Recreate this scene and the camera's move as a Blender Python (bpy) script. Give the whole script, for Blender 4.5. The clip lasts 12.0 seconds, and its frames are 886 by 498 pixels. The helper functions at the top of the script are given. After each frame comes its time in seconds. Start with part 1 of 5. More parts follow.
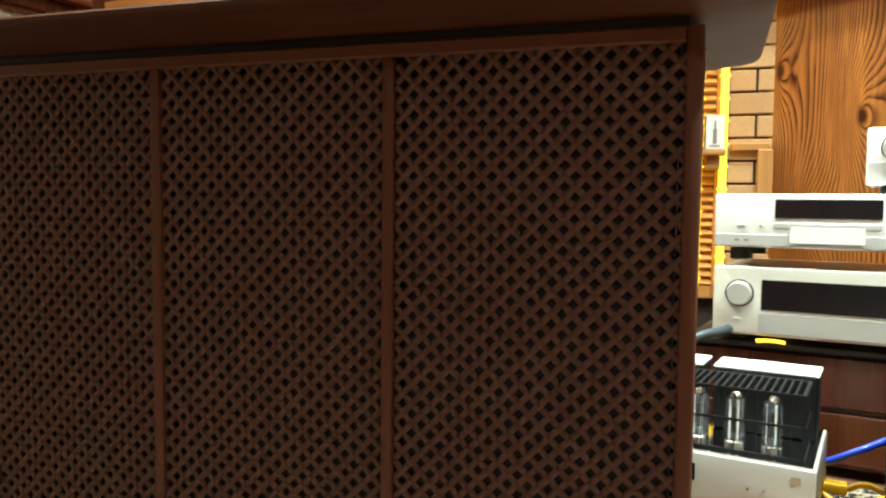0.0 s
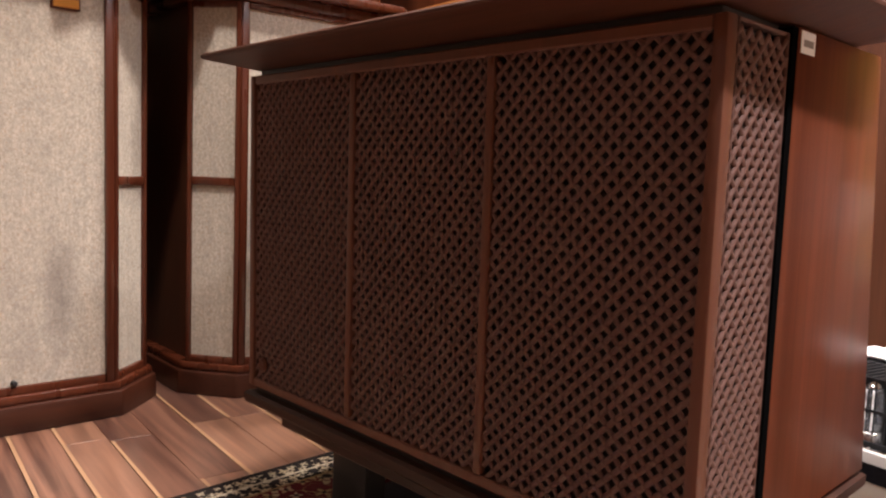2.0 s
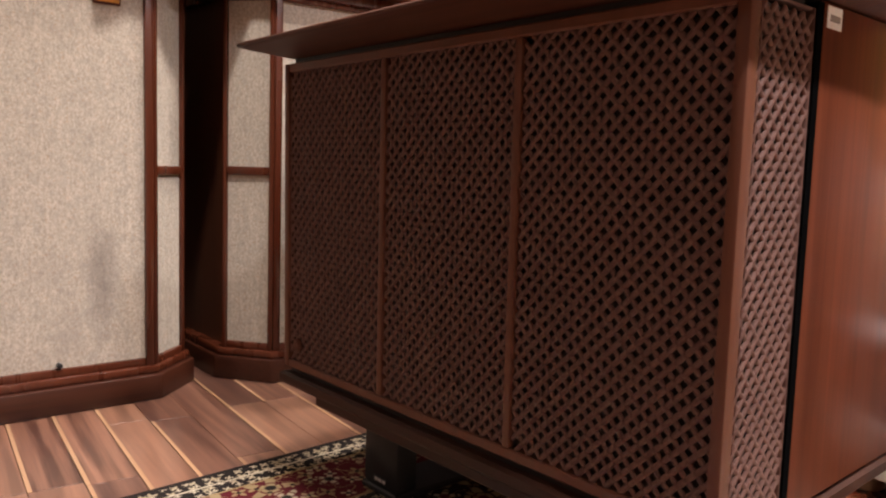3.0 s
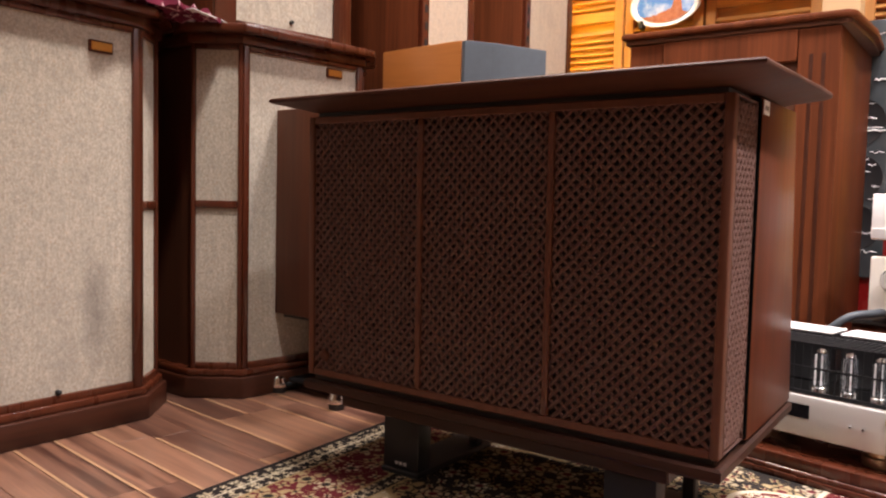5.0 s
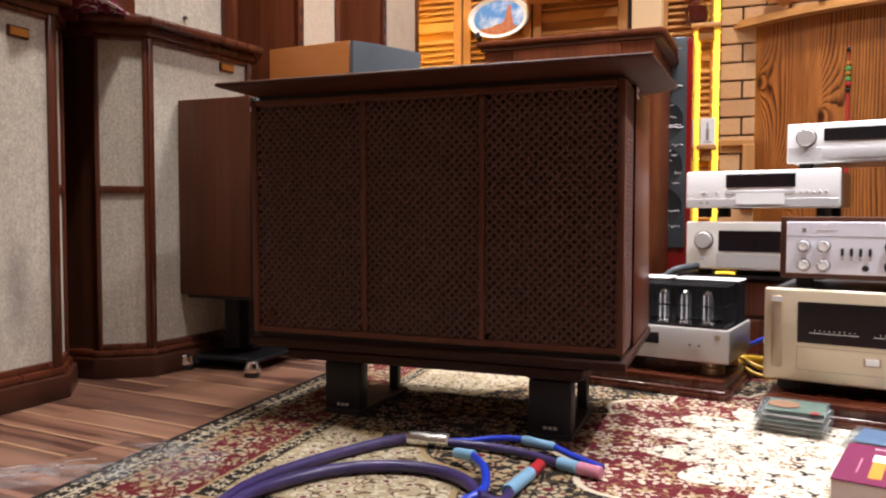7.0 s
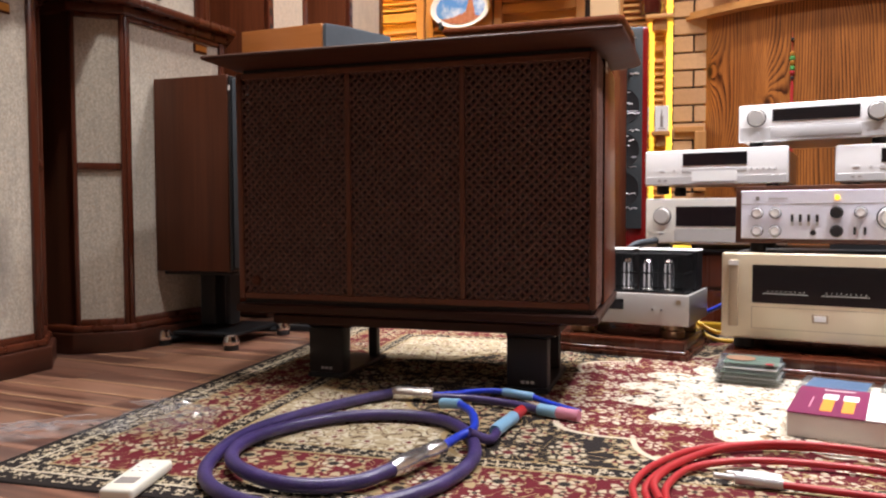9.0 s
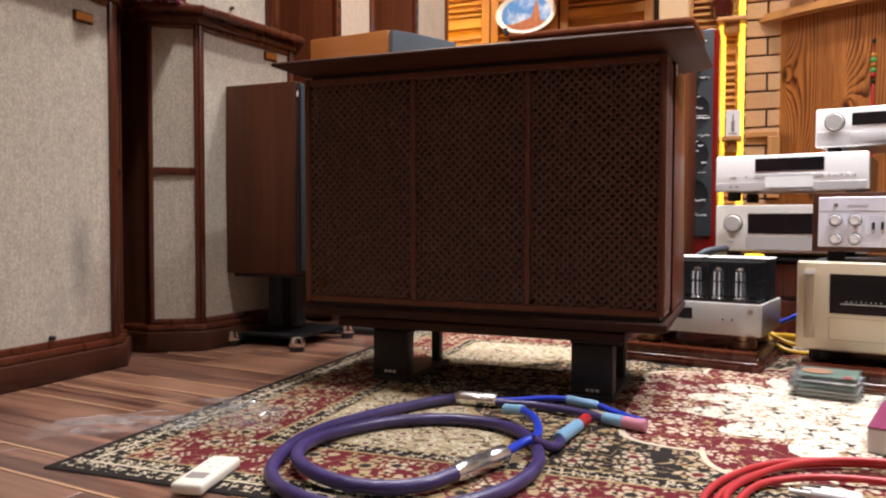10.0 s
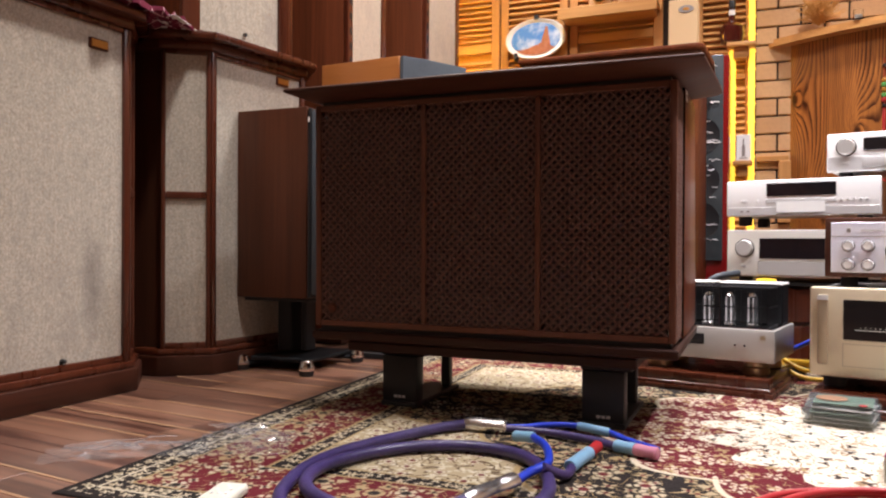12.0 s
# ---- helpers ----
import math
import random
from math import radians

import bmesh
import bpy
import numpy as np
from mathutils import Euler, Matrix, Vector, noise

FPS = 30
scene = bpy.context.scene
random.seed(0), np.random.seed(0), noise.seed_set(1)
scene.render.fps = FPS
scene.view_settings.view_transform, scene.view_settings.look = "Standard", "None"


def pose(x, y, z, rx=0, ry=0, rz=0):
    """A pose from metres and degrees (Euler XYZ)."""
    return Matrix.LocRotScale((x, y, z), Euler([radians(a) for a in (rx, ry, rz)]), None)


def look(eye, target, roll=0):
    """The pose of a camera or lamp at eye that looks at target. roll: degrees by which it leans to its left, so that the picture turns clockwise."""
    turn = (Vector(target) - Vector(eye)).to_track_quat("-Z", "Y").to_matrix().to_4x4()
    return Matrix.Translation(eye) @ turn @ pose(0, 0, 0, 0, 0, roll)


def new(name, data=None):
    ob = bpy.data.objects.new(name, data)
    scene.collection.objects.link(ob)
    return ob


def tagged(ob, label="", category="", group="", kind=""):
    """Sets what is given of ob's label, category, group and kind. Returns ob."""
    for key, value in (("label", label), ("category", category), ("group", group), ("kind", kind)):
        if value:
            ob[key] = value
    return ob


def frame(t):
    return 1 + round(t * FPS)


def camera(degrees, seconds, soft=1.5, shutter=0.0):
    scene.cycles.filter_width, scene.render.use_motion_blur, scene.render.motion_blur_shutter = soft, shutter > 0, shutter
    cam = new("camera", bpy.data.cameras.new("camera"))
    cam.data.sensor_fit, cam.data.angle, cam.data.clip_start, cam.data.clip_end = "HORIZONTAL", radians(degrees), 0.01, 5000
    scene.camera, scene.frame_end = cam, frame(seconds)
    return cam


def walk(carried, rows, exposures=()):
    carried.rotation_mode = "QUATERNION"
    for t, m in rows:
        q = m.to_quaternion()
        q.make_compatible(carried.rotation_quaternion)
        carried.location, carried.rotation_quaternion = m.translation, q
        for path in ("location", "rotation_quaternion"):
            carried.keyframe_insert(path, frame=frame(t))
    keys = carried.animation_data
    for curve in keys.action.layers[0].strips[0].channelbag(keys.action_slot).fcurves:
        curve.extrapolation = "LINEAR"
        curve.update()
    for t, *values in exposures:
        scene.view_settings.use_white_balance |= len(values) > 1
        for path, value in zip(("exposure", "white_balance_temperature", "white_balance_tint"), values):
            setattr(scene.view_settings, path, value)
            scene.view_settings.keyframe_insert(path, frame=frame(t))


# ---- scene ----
cam = camera(60.8, 12.0, 2.2)
EXPOSURES = ((0.0, 0.25, 6500, -22), (0.5, 0.12, 6500, -4), (1.0, -0.28, 6700, 10), (1.5, 0.06, 6850, 13), (2.0, 0.08, 6950, 15), (3.0, 0.08, 6950, 15), (5.5, -0.16, 6950, 15),
             (6.5, -0.28, 6600, 11), (7.0, -0.33, 6450, 10), (9.5, -0.34, 6450, 10), (12.0, -0.33, 6550, 12))
PATH = [
    (0, (0.137, 0.143, 0.586), (-0.480, 2.042, 0.477), 0.73),
    (0.5, (0.246, 0.198, 0.609), (-0.584, 2.015, 0.509), 0.50),
    (1, (0.353, 0.181, 0.610), (-0.824, 1.791, 0.453), 1.41),
    (1.5, (0.434, 0.167, 0.590), (-0.931, 1.619, 0.411), 1.90),
    (2, (0.482, 0.177, 0.587), (-0.967, 1.543, 0.399), 2.26),
    (2.5, (0.496, 0.182, 0.574), (-0.993, 1.503, 0.381), 2.39),
    (3, (0.502, 0.162, 0.566), (-1.001, 1.467, 0.366), 1.92),
    (3.2, (0.503, 0.109, 0.567), (-0.999, 1.417, 0.386), 2.1),
    (4.8, (0.452, -0.271, 0.583), (-0.742, 1.328, 0.443), 1.5),
    (5, (0.452, -0.288, 0.581), (-0.72, 1.328, 0.453), 1.4),
    (5.5, (0.422, -0.335, 0.594), (-0.695, 1.32, 0.485), 1.3),
    (6, (0.397, -0.416, 0.568), (-0.576, 1.329, 0.472), 0.8),
    (6.5, (0.372, -0.537, 0.541), (-0.448, 1.285, 0.449), 0.4),
    (7, (0.346, -0.663, 0.482), (-0.373, 1.201, 0.392), 0.1),
    (7.2, (0.34, -0.703, 0.457), (-0.354, 1.17, 0.368), 0.0),
    (9, (0.314, -0.768, 0.408), (-0.286, 1.138, 0.317), -0.2),
    (9.5, (0.311, -0.772, 0.407), (-0.324, 1.123, 0.317), -0.1),
    (10, (0.308, -0.767, 0.404), (-0.446, 1.083, 0.33), 0.2),
    (10.5, (0.308, -0.766, 0.406), (-0.471, 1.075, 0.353), 0.3),
    (11, (0.308, -0.766, 0.406), (-0.473, 1.075, 0.37), 0.3),
    (11.5, (0.306, -0.765, 0.406), (-0.473, 1.077, 0.383), 0.3),
    (12, (0.308, -0.766, 0.408), (-0.472, 1.076, 0.395), 0.3),
]

walk(cam, [(t, look(eye, target, roll)) for t, eye, target, roll in PATH], EXPOSURES)

# ---- light: warm ceiling downlights over a closed room ----
world = bpy.data.worlds.new("room_world")
scene.world = world
world.use_nodes = True
world.node_tree.nodes["Background"].inputs[0].default_value = (0.02, 0.015, 0.01, 1)
CEIL = 2.55


def downlight(x, y, watts, tint, size=0.16, spread=120):
    lamp = bpy.data.lights.new("downlight", "AREA")
    lamp.shape, lamp.size, lamp.energy, lamp.color = "DISK", size, watts, tint
    lamp.spread = radians(spread)
    ob = new("downlight", lamp)
    ob.matrix_world = pose(x, y, CEIL - 0.03)
    return ob


WARM, COOL = (1.0, 0.94, 0.92), (0.95, 0.93, 1.0)
LIGHTS = [(-0.6, 0.66, 26, WARM), (1.25, 0.86, 55, COOL), (-0.75, 1.85, 26, WARM), (0.4, 1.7, 33, COOL), (0.75, 2.45, 22, WARM),
          (-0.7, 2.75, 16, WARM), (-0.9, -1.6, 8, WARM), (1.5, -1.3, 12, COOL)]
for lx, ly, lw, tint in LIGHTS:
    downlight(lx, ly, lw, tint)


# ---- materials ----
class Graph:
    """A node material written as sums of named steps."""

    def __init__(self, name):
        self.mat = bpy.data.materials.new(name)
        self.mat.use_nodes = True
        self.t = self.mat.node_tree
        self.bsdf = self.t.nodes["Principled BSDF"]
        self.pos = self.node("ShaderNodeTexCoord").outputs["Object"]

    def node(self, kind, **props):
        n = self.t.nodes.new(kind)
        for k, v in props.items():
            if k == "operation":
                n.operation = v
            elif k == "data_type":
                n.data_type = v
            elif k == "feature":
                n.feature = v
            elif k == "dims":
                n.voronoi_dimensions = v
        return n

    def put(self, sock, v):
        if isinstance(v, bpy.types.NodeSocket):
            self.t.links.new(v, sock)
        elif isinstance(v, (int, float)):
            sock.default_value = v
        else:
            v = tuple(v)
            sock.default_value = v if len(v) == len(sock.default_value) else (*v, 1.0)

    def m(self, op, a, b=0.0, c=0.0, clamp=False):
        n = self.node("ShaderNodeMath", operation=op)
        n.use_clamp = clamp
        for i, v in enumerate((a, b, c)):
            self.put(n.inputs[i], v)
        return n.outputs[0]

    def v(self, op, a, b=(0, 0, 0)):
        n = self.node("ShaderNodeVectorMath", operation=op)
        self.put(n.inputs[0], a)
        self.put(n.inputs[1], b)
        return n.outputs["Value"] if op in ("LENGTH", "DISTANCE", "DOT_PRODUCT") else n.outputs["Vector"]

    def mix(self, f, a, b):
        n = self.node("ShaderNodeMix", data_type="RGBA")
        self.put(n.inputs[0], f)
        self.put(n.inputs[6], a)
        self.put(n.inputs[7], b)
        return n.outputs[2]

    def noise(self, vec, scale, detail=3.0, rough=0.55, dist=0.0):
        n = self.node("ShaderNodeTexNoise")
        self.put(n.inputs["Vector"], vec)
        for k, val in (("Scale", scale), ("Detail", detail), ("Roughness", rough), ("Distortion", dist)):
            self.put(n.inputs[k], val)
        return n.outputs[0]

    def voronoi(self, vec, scale, rnd=1.0, feature="F1"):
        n = self.node("ShaderNodeTexVoronoi", feature=feature, dims="2D")
        self.put(n.inputs["Vector"], vec)
        self.put(n.inputs["Scale"], scale)
        self.put(n.inputs["Randomness"], rnd)
        return n

    def step(self, x, lo, hi):
        n = self.node("ShaderNodeMapRange")
        self.put(n.inputs[0], x)
        n.inputs[1].default_value, n.inputs[2].default_value = lo, hi
        n.clamp = True
        return n.outputs[0]

    def xyz(self, vec):
        n = self.node("ShaderNodeSeparateXYZ")
        self.put(n.inputs[0], vec)
        return n.outputs

    def vec(self, x, y, z=0.0):
        n = self.node("ShaderNodeCombineXYZ")
        for i, val in enumerate((x, y, z)):
            self.put(n.inputs[i], val)
        return n.outputs[0]

    def rnd(self):
        return self.node("ShaderNodeObjectInfo").outputs["Random"]

    def bump(self, h, strength=0.3, dist=0.002):
        n = self.node("ShaderNodeBump")
        n.inputs["Strength"].default_value, n.inputs["Distance"].default_value = strength, dist
        self.put(n.inputs["Height"], h)
        self.put(self.bsdf.inputs["Normal"], n.outputs[0])

    def done(self, color, rough=0.5, metal=0.0, spec=0.5, coat=0.0):
        self.put(self.bsdf.inputs["Base Color"], color)
        self.put(self.bsdf.inputs["Roughness"], rough)
        self.put(self.bsdf.inputs["Metallic"], metal)
        self.bsdf.inputs["Specular IOR Level"].default_value = spec
        self.bsdf.inputs["Coat Weight"].default_value = coat
        self.bsdf.inputs["Coat Roughness"].default_value = 0.15
        return self.mat


def plain(name, c, rough=0.5, metal=0.0, grain=0.12, scale=60.0, spec=0.5, coat=0.0):
    g = Graph(name)
    a = g.noise(g.pos, scale, 4)
    b = g.noise(g.pos, scale / 12, 3)
    f = g.m("ADD", g.m("MULTIPLY", a, 0.5), g.m("MULTIPLY", b, 0.5))
    col = g.mix(f, [x * (1 - grain) for x in c], [min(1, x * (1 + grain)) for x in c])
    g.bump(a, 0.003 if metal > 0.2 else 0.08, 0.0006)
    r = g.m("ADD", rough - 0.06, g.m("MULTIPLY", b, 0.12))
    return g.done(col, r, metal, spec, coat)


def wood(name, dark, light, axis="z", fine=90.0, rough=0.35, coat=0.2, warp=0.6, streak=2.2, spec=0.45):
    """Stained timber, grain along one axis, with fine pores and broad figure."""
    g = Graph(name)
    s = {"x": (0.03, 1, 1), "y": (1, 0.03, 1), "z": (1, 1, 0.03)}[axis]
    p = g.v("MULTIPLY", g.pos, s)
    r = g.rnd()
    p = g.v("ADD", p, g.vec(g.m("MULTIPLY", r, 3.1), g.m("MULTIPLY", r, 5.3), g.m("MULTIPLY", r, 1.7)))
    a = g.noise(p, fine, 5, 0.6, warp)
    b = g.noise(p, fine / 9, 3, 0.5, warp * streak)
    f = g.m("ADD", g.m("MULTIPLY", a, 0.45), g.m("MULTIPLY", b, 0.55))
    f = g.step(f, 0.3, 0.72)
    col = g.mix(f, dark, light)
    g.bump(a, 0.12, 0.0005)
    return g.done(col, g.m("ADD", rough - 0.08, g.m("MULTIPLY", b, 0.16)), 0.0, spec, coat)


M_WALNUT_X = wood("walnut_stain_long", (0.045, 0.015, 0.008), (0.105, 0.034, 0.016), axis="x", rough=0.55, coat=0.0, spec=0.25)
M_LATTICE = wood("lattice_wood", (0.1, 0.051, 0.04), (0.15, 0.079, 0.062), rough=0.6, coat=0.0, fine=140, spec=0.2)
M_GFRAME = wood("grille_frame_wood", (0.085, 0.027, 0.012), (0.14, 0.046, 0.022), rough=0.5, coat=0.0, fine=120)
M_GRILLE_DARK = plain("grille_cloth_dark", (0.06, 0.042, 0.036), 0.95, grain=0.3, scale=600)
M_TRIM = wood("speaker_trim_mahogany", (0.042, 0.009, 0.004), (0.11, 0.026, 0.01), rough=0.28, coat=0.35)
M_MAHOG = wood("mahogany_veneer", (0.064, 0.018, 0.008), (0.178, 0.05, 0.019), rough=0.45, coat=0.0, spec=0.08)
M_BOOK = wood("dark_walnut_veneer", (0.05, 0.016, 0.008), (0.12, 0.038, 0.017), rough=0.42, coat=0.0, spec=0.3)
M_SIDE = wood("teak_veneer", (0.07, 0.0175, 0.008), (0.165, 0.045, 0.02), rough=0.36, coat=0.0, fine=70, streak=3.0, spec=0.12)
M_DARKWOOD = wood("dark_mahogany_veneer", (0.05, 0.017, 0.009), (0.11, 0.038, 0.018), rough=0.4, coat=0.15)
M_ORANGE = wood("cherry_veneer", (0.38, 0.13, 0.03), (0.5, 0.19, 0.05), axis="x", rough=0.4, coat=0.1, fine=60)
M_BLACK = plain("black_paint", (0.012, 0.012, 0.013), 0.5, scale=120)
M_CAGE = plain("matt_black_cage", (0.004, 0.004, 0.005), 0.6, spec=0.25, scale=200)
M_PLINTH = wood("dark_walnut_plinth", (0.022, 0.008, 0.005), (0.055, 0.019, 0.01), axis="x", rough=0.5, coat=0.0, spec=0.25)
# near-black without gloss: stands in for the shade inside the grille gap
M_GAP = plain("gap_shade_black", (0.003, 0.003, 0.003), 0.95, spec=0.0, scale=200)
# trim mahogany made darker: shade low on the speakers is in the colour
M_BASE = wood("shaded_mahogany", (0.026, 0.007, 0.0035), (0.066, 0.018, 0.008), axis="y", rough=0.36, coat=0.1)
M_STEEL_BLACK = plain("black_iron", (0.012, 0.012, 0.013), 0.5, 0.1, scale=200)
M_GREYCLOTH = plain("grey_grille_cloth", (0.07, 0.085, 0.1), 0.9, grain=0.35, scale=500)
M_SILVER = plain("brushed_silver", (0.88, 0.87, 0.85), 0.4, 0.12, grain=0.04, scale=300)
M_SILVER_LOW = plain("silver_lower_panel", (0.58, 0.57, 0.56), 0.34, 0.25, grain=0.05, scale=300)
M_SILVER_WARM = plain("warm_silver_panel", (0.86, 0.83, 0.75), 0.36, 0.12, grain=0.05, scale=300)
M_SILVER_BLUE = plain("pale_violet_silver", (0.85, 0.86, 0.95), 0.34, 0.08, grain=0.04, scale=300)
M_KNOB = plain("turned_aluminium", (0.52, 0.5, 0.47), 0.34, 0.3, grain=0.04, scale=300)
M_KNOB_SHINY = plain("shiny_knob", (0.8, 0.8, 0.82), 0.25, 0.35, grain=0.05, scale=300)
M_GOLD = plain("champagne_aluminium", (0.74, 0.64, 0.46), 0.3, 0.25, grain=0.05, scale=300)
M_GOLD_DARK = plain("champagne_groove", (0.44, 0.35, 0.24), 0.35, 0.35, grain=0.05, scale=300)
M_CHROME = plain("chrome", (0.85, 0.85, 0.85), 0.08, 1.0, grain=0.02)
M_BRONZE = plain("bronze_foot", (0.35, 0.24, 0.15), 0.3, 0.9, grain=0.1)
M_WINDOW = plain("smoked_window", (0.008, 0.008, 0.01), 0.08, 0.0, grain=0.1, spec=0.7)
M_BARREL = plain("polished_barrel", (0.74, 0.73, 0.71), 0.22, 0.95, grain=0.05, scale=200)
M_WHITE = plain("white_card", (0.8, 0.79, 0.76), 0.6, grain=0.04)
M_INK = plain("grey_print", (0.25, 0.22, 0.2), 0.7)
M_BRASS = plain("brass_badge", (0.55, 0.25, 0.05), 0.35, 0.6, grain=0.2, scale=90)
M_RED_LACQUER = plain("red_lacquer", (0.2, 0.008, 0.008), 0.12, 0.0, grain=0.08, scale=20, coat=0.6)
M_BLUE = plain("blue_cable", (0.02, 0.05, 0.5), 0.3, grain=0.15, scale=200)
M_RED = plain("red_cable", (0.4, 0.018, 0.022), 0.42, grain=0.15, scale=250)
M_YELLOW = plain("yellow_cable", (0.7, 0.42, 0.03), 0.4)
M_GREY_CABLE = plain("grey_cable", (0.05, 0.06, 0.07), 0.5, scale=300)
M_SHRINK = plain("blue_shrink_tube", (0.22, 0.42, 0.6), 0.3, grain=0.15, scale=90)
M_PINK = plain("pink_shrink_tube", (0.55, 0.22, 0.3), 0.3, grain=0.15, scale=90)
M_CREAM = plain("cream_plastic", (0.75, 0.73, 0.62), 0.35, grain=0.03)
M_BRONZE_PRINT = plain("brown_print", (0.3, 0.17, 0.1), 0.4, grain=0.3, scale=60)
M_WINE = plain("wine_print", (0.17, 0.008, 0.062), 0.45, grain=0.08)
M_CARD_EDGE = plain("card_edge", (0.6, 0.57, 0.52), 0.7, grain=0.06)
M_ORANGE_INK = plain("orange_print", (0.75, 0.25, 0.02), 0.5)
M_CEIL = plain("ceiling_paint", (0.62, 0.52, 0.42), 0.8, grain=0.05, scale=8)
M_PLASTER = plain("warm_plaster", (0.5, 0.36, 0.24), 0.8, grain=0.08, scale=8)
M_BOTTLE = plain("dark_red_glass", (0.06, 0.01, 0.006), 0.08, grain=0.1, coat=0.6)
M_PAPERBOX = plain("pale_gift_box", (0.62, 0.43, 0.23), 0.55, grain=0.05)
M_DRIED = plain("dried_flowers", (0.55, 0.27, 0.07), 0.7, grain=0.3, scale=90)
M_YELLOW_CLOTH = plain("yellow_towel", (0.75, 0.6, 0.14), 0.9, grain=0.15, scale=300)
M_PLANTS = plain("green_beads", (0.08, 0.3, 0.08), 0.3)


def purple_braid():
    g = Graph("purple_braid")
    w = g.noise(g.pos, 420, 2)
    b = g.noise(g.pos, 24, 2)
    col = g.mix(g.step(g.m("ADD", g.m("MULTIPLY", w, 0.6), g.m("MULTIPLY", b, 0.4)), 0.35, 0.65), (0.02, 0.014, 0.065), (0.062, 0.038, 0.15))
    g.bump(w, 0.4, 0.0008)
    return g.done(col, 0.38, 0.0, 0.6)


M_PURPLE = purple_braid()


def speaker_cloth(name, lo, hi, stain=None):
    """Flecked woven grille cloth with vertical slubs and a few soft soiled patches."""
    g = Graph(name)
    fleck = g.noise(g.v("MULTIPLY", g.pos, (1, 1, 0.8)), 170, 4, 0.85)
    slub = g.noise(g.v("MULTIPLY", g.pos, (1, 1, 0.06)), 120, 2)
    ochre = g.noise(g.v("ADD", g.pos, (4, 2, 7)), 150, 2, 0.6)
    soil = g.noise(g.v("MULTIPLY", g.pos, (1, 1, 0.5)), 5, 2)
    f = g.m("ADD", g.m("MULTIPLY", fleck, 0.86), g.m("MULTIPLY", slub, 0.14))
    col = g.mix(g.step(f, 0.31, 0.69), lo, hi)
    blot = g.noise(g.v("MULTIPLY", g.pos, (1, 1, 0.7)), 55, 4, 0.75)
    col = g.mix(g.m("MULTIPLY", g.step(blot, 0.46, 0.66), 0.4), col, (0.3, 0.285, 0.25))
    col = g.mix(g.m("MULTIPLY", g.step(soil, 0.58, 0.75), 0.35), col, (0.22, 0.2, 0.18))
    col = g.mix(g.m("MULTIPLY", g.step(ochre, 0.6, 0.7), 0.4), col, (0.42, 0.27, 0.16))
    if stain:
        d = g.v("LENGTH", g.v("MULTIPLY", g.v("SUBTRACT", g.pos, stain), (0, 1 / 0.06, 1 / 0.19)))
        spot = g.m("ADD", d, g.m("MULTIPLY", g.noise(g.pos, 22, 3), 0.7))
        col = g.mix(g.m("MULTIPLY", g.m("SUBTRACT", 1.0, g.step(spot, 0.45, 1.25)), 0.62), col, (0.16, 0.14, 0.125))
    g.bump(fleck, 0.5, 0.0012)
    return g.done(col, 0.95, 0.0, 0.15)


M_CLOTH_STAINED = speaker_cloth("stained_grille_cloth", (0.275, 0.238, 0.188), (0.645, 0.585, 0.485), (0.2, 0.7, 0.3))
M_CLOTH = speaker_cloth("flecked_grille_cloth", (0.275, 0.238, 0.188), (0.645, 0.585, 0.485))
M_TANCLOTH = speaker_cloth("tan_grille_cloth", (0.42, 0.33, 0.25), (0.56, 0.46, 0.36))


def knotty_pine(name, dark, light, freq, knot, turned=False):
    """Strong cathedral grain with knots, running up the boards."""
    g = Graph(name)
    x, y, z = g.xyz(g.pos)
    u = g.m("MULTIPLY", g.m("ARCTAN2", x, g.m("MULTIPLY", y, -1.0)), 1.42) if turned else x
    p = g.vec(u, g.m("MULTIPLY", z, 0.42))
    cell = g.voronoi(p, knot, 0.9)
    k = g.m("POWER", g.m("SUBTRACT", 1.0, g.step(cell.outputs["Distance"], 0.0, 0.42)), 2.2)
    w = g.noise(g.vec(u, 0.0, g.m("MULTIPLY", z, 0.2)), 4.2, 1, 0.4)
    w2 = g.noise(g.vec(u, 0.0, g.m("MULTIPLY", z, 0.12)), 30.0, 2, 0.5)
    band = g.m("ADD", g.m("MULTIPLY", u, freq), g.m("ADD", g.m("MULTIPLY", w, 11.0), g.m("MULTIPLY", k, 9.0)))
    band = g.m("ADD", band, g.m("MULTIPLY", w2, 0.5))
    saw = g.m("FRACT", band)
    line = g.m("MULTIPLY", g.step(saw, 0.35, 0.85), g.m("SUBTRACT", 1.0, g.step(saw, 0.92, 1.0)))
    fine = g.noise(g.vec(u, 0.0, g.m("MULTIPLY", z, 0.02)), 220, 3)
    tone = g.noise(g.vec(u, 0.0, g.m("MULTIPLY", z, 0.1)), 7.0, 3)
    base = g.mix(g.step(tone, 0.3, 0.7), light, [c * 0.6 for c in light])
    col = g.mix(g.m("MULTIPLY", line, g.step(w2, 0.2, 0.55)), base, dark)
    col = g.mix(g.m("MULTIPLY", g.step(fine, 0.4, 0.7), 0.45), col, dark)
    col = g.mix(g.step(k, 0.72, 0.9), col, [c * 0.8 for c in dark])
    g.bump(line, 0.15, 0.001)
    return g.done(col, 0.3, 0.0, 0.5, 0.3)


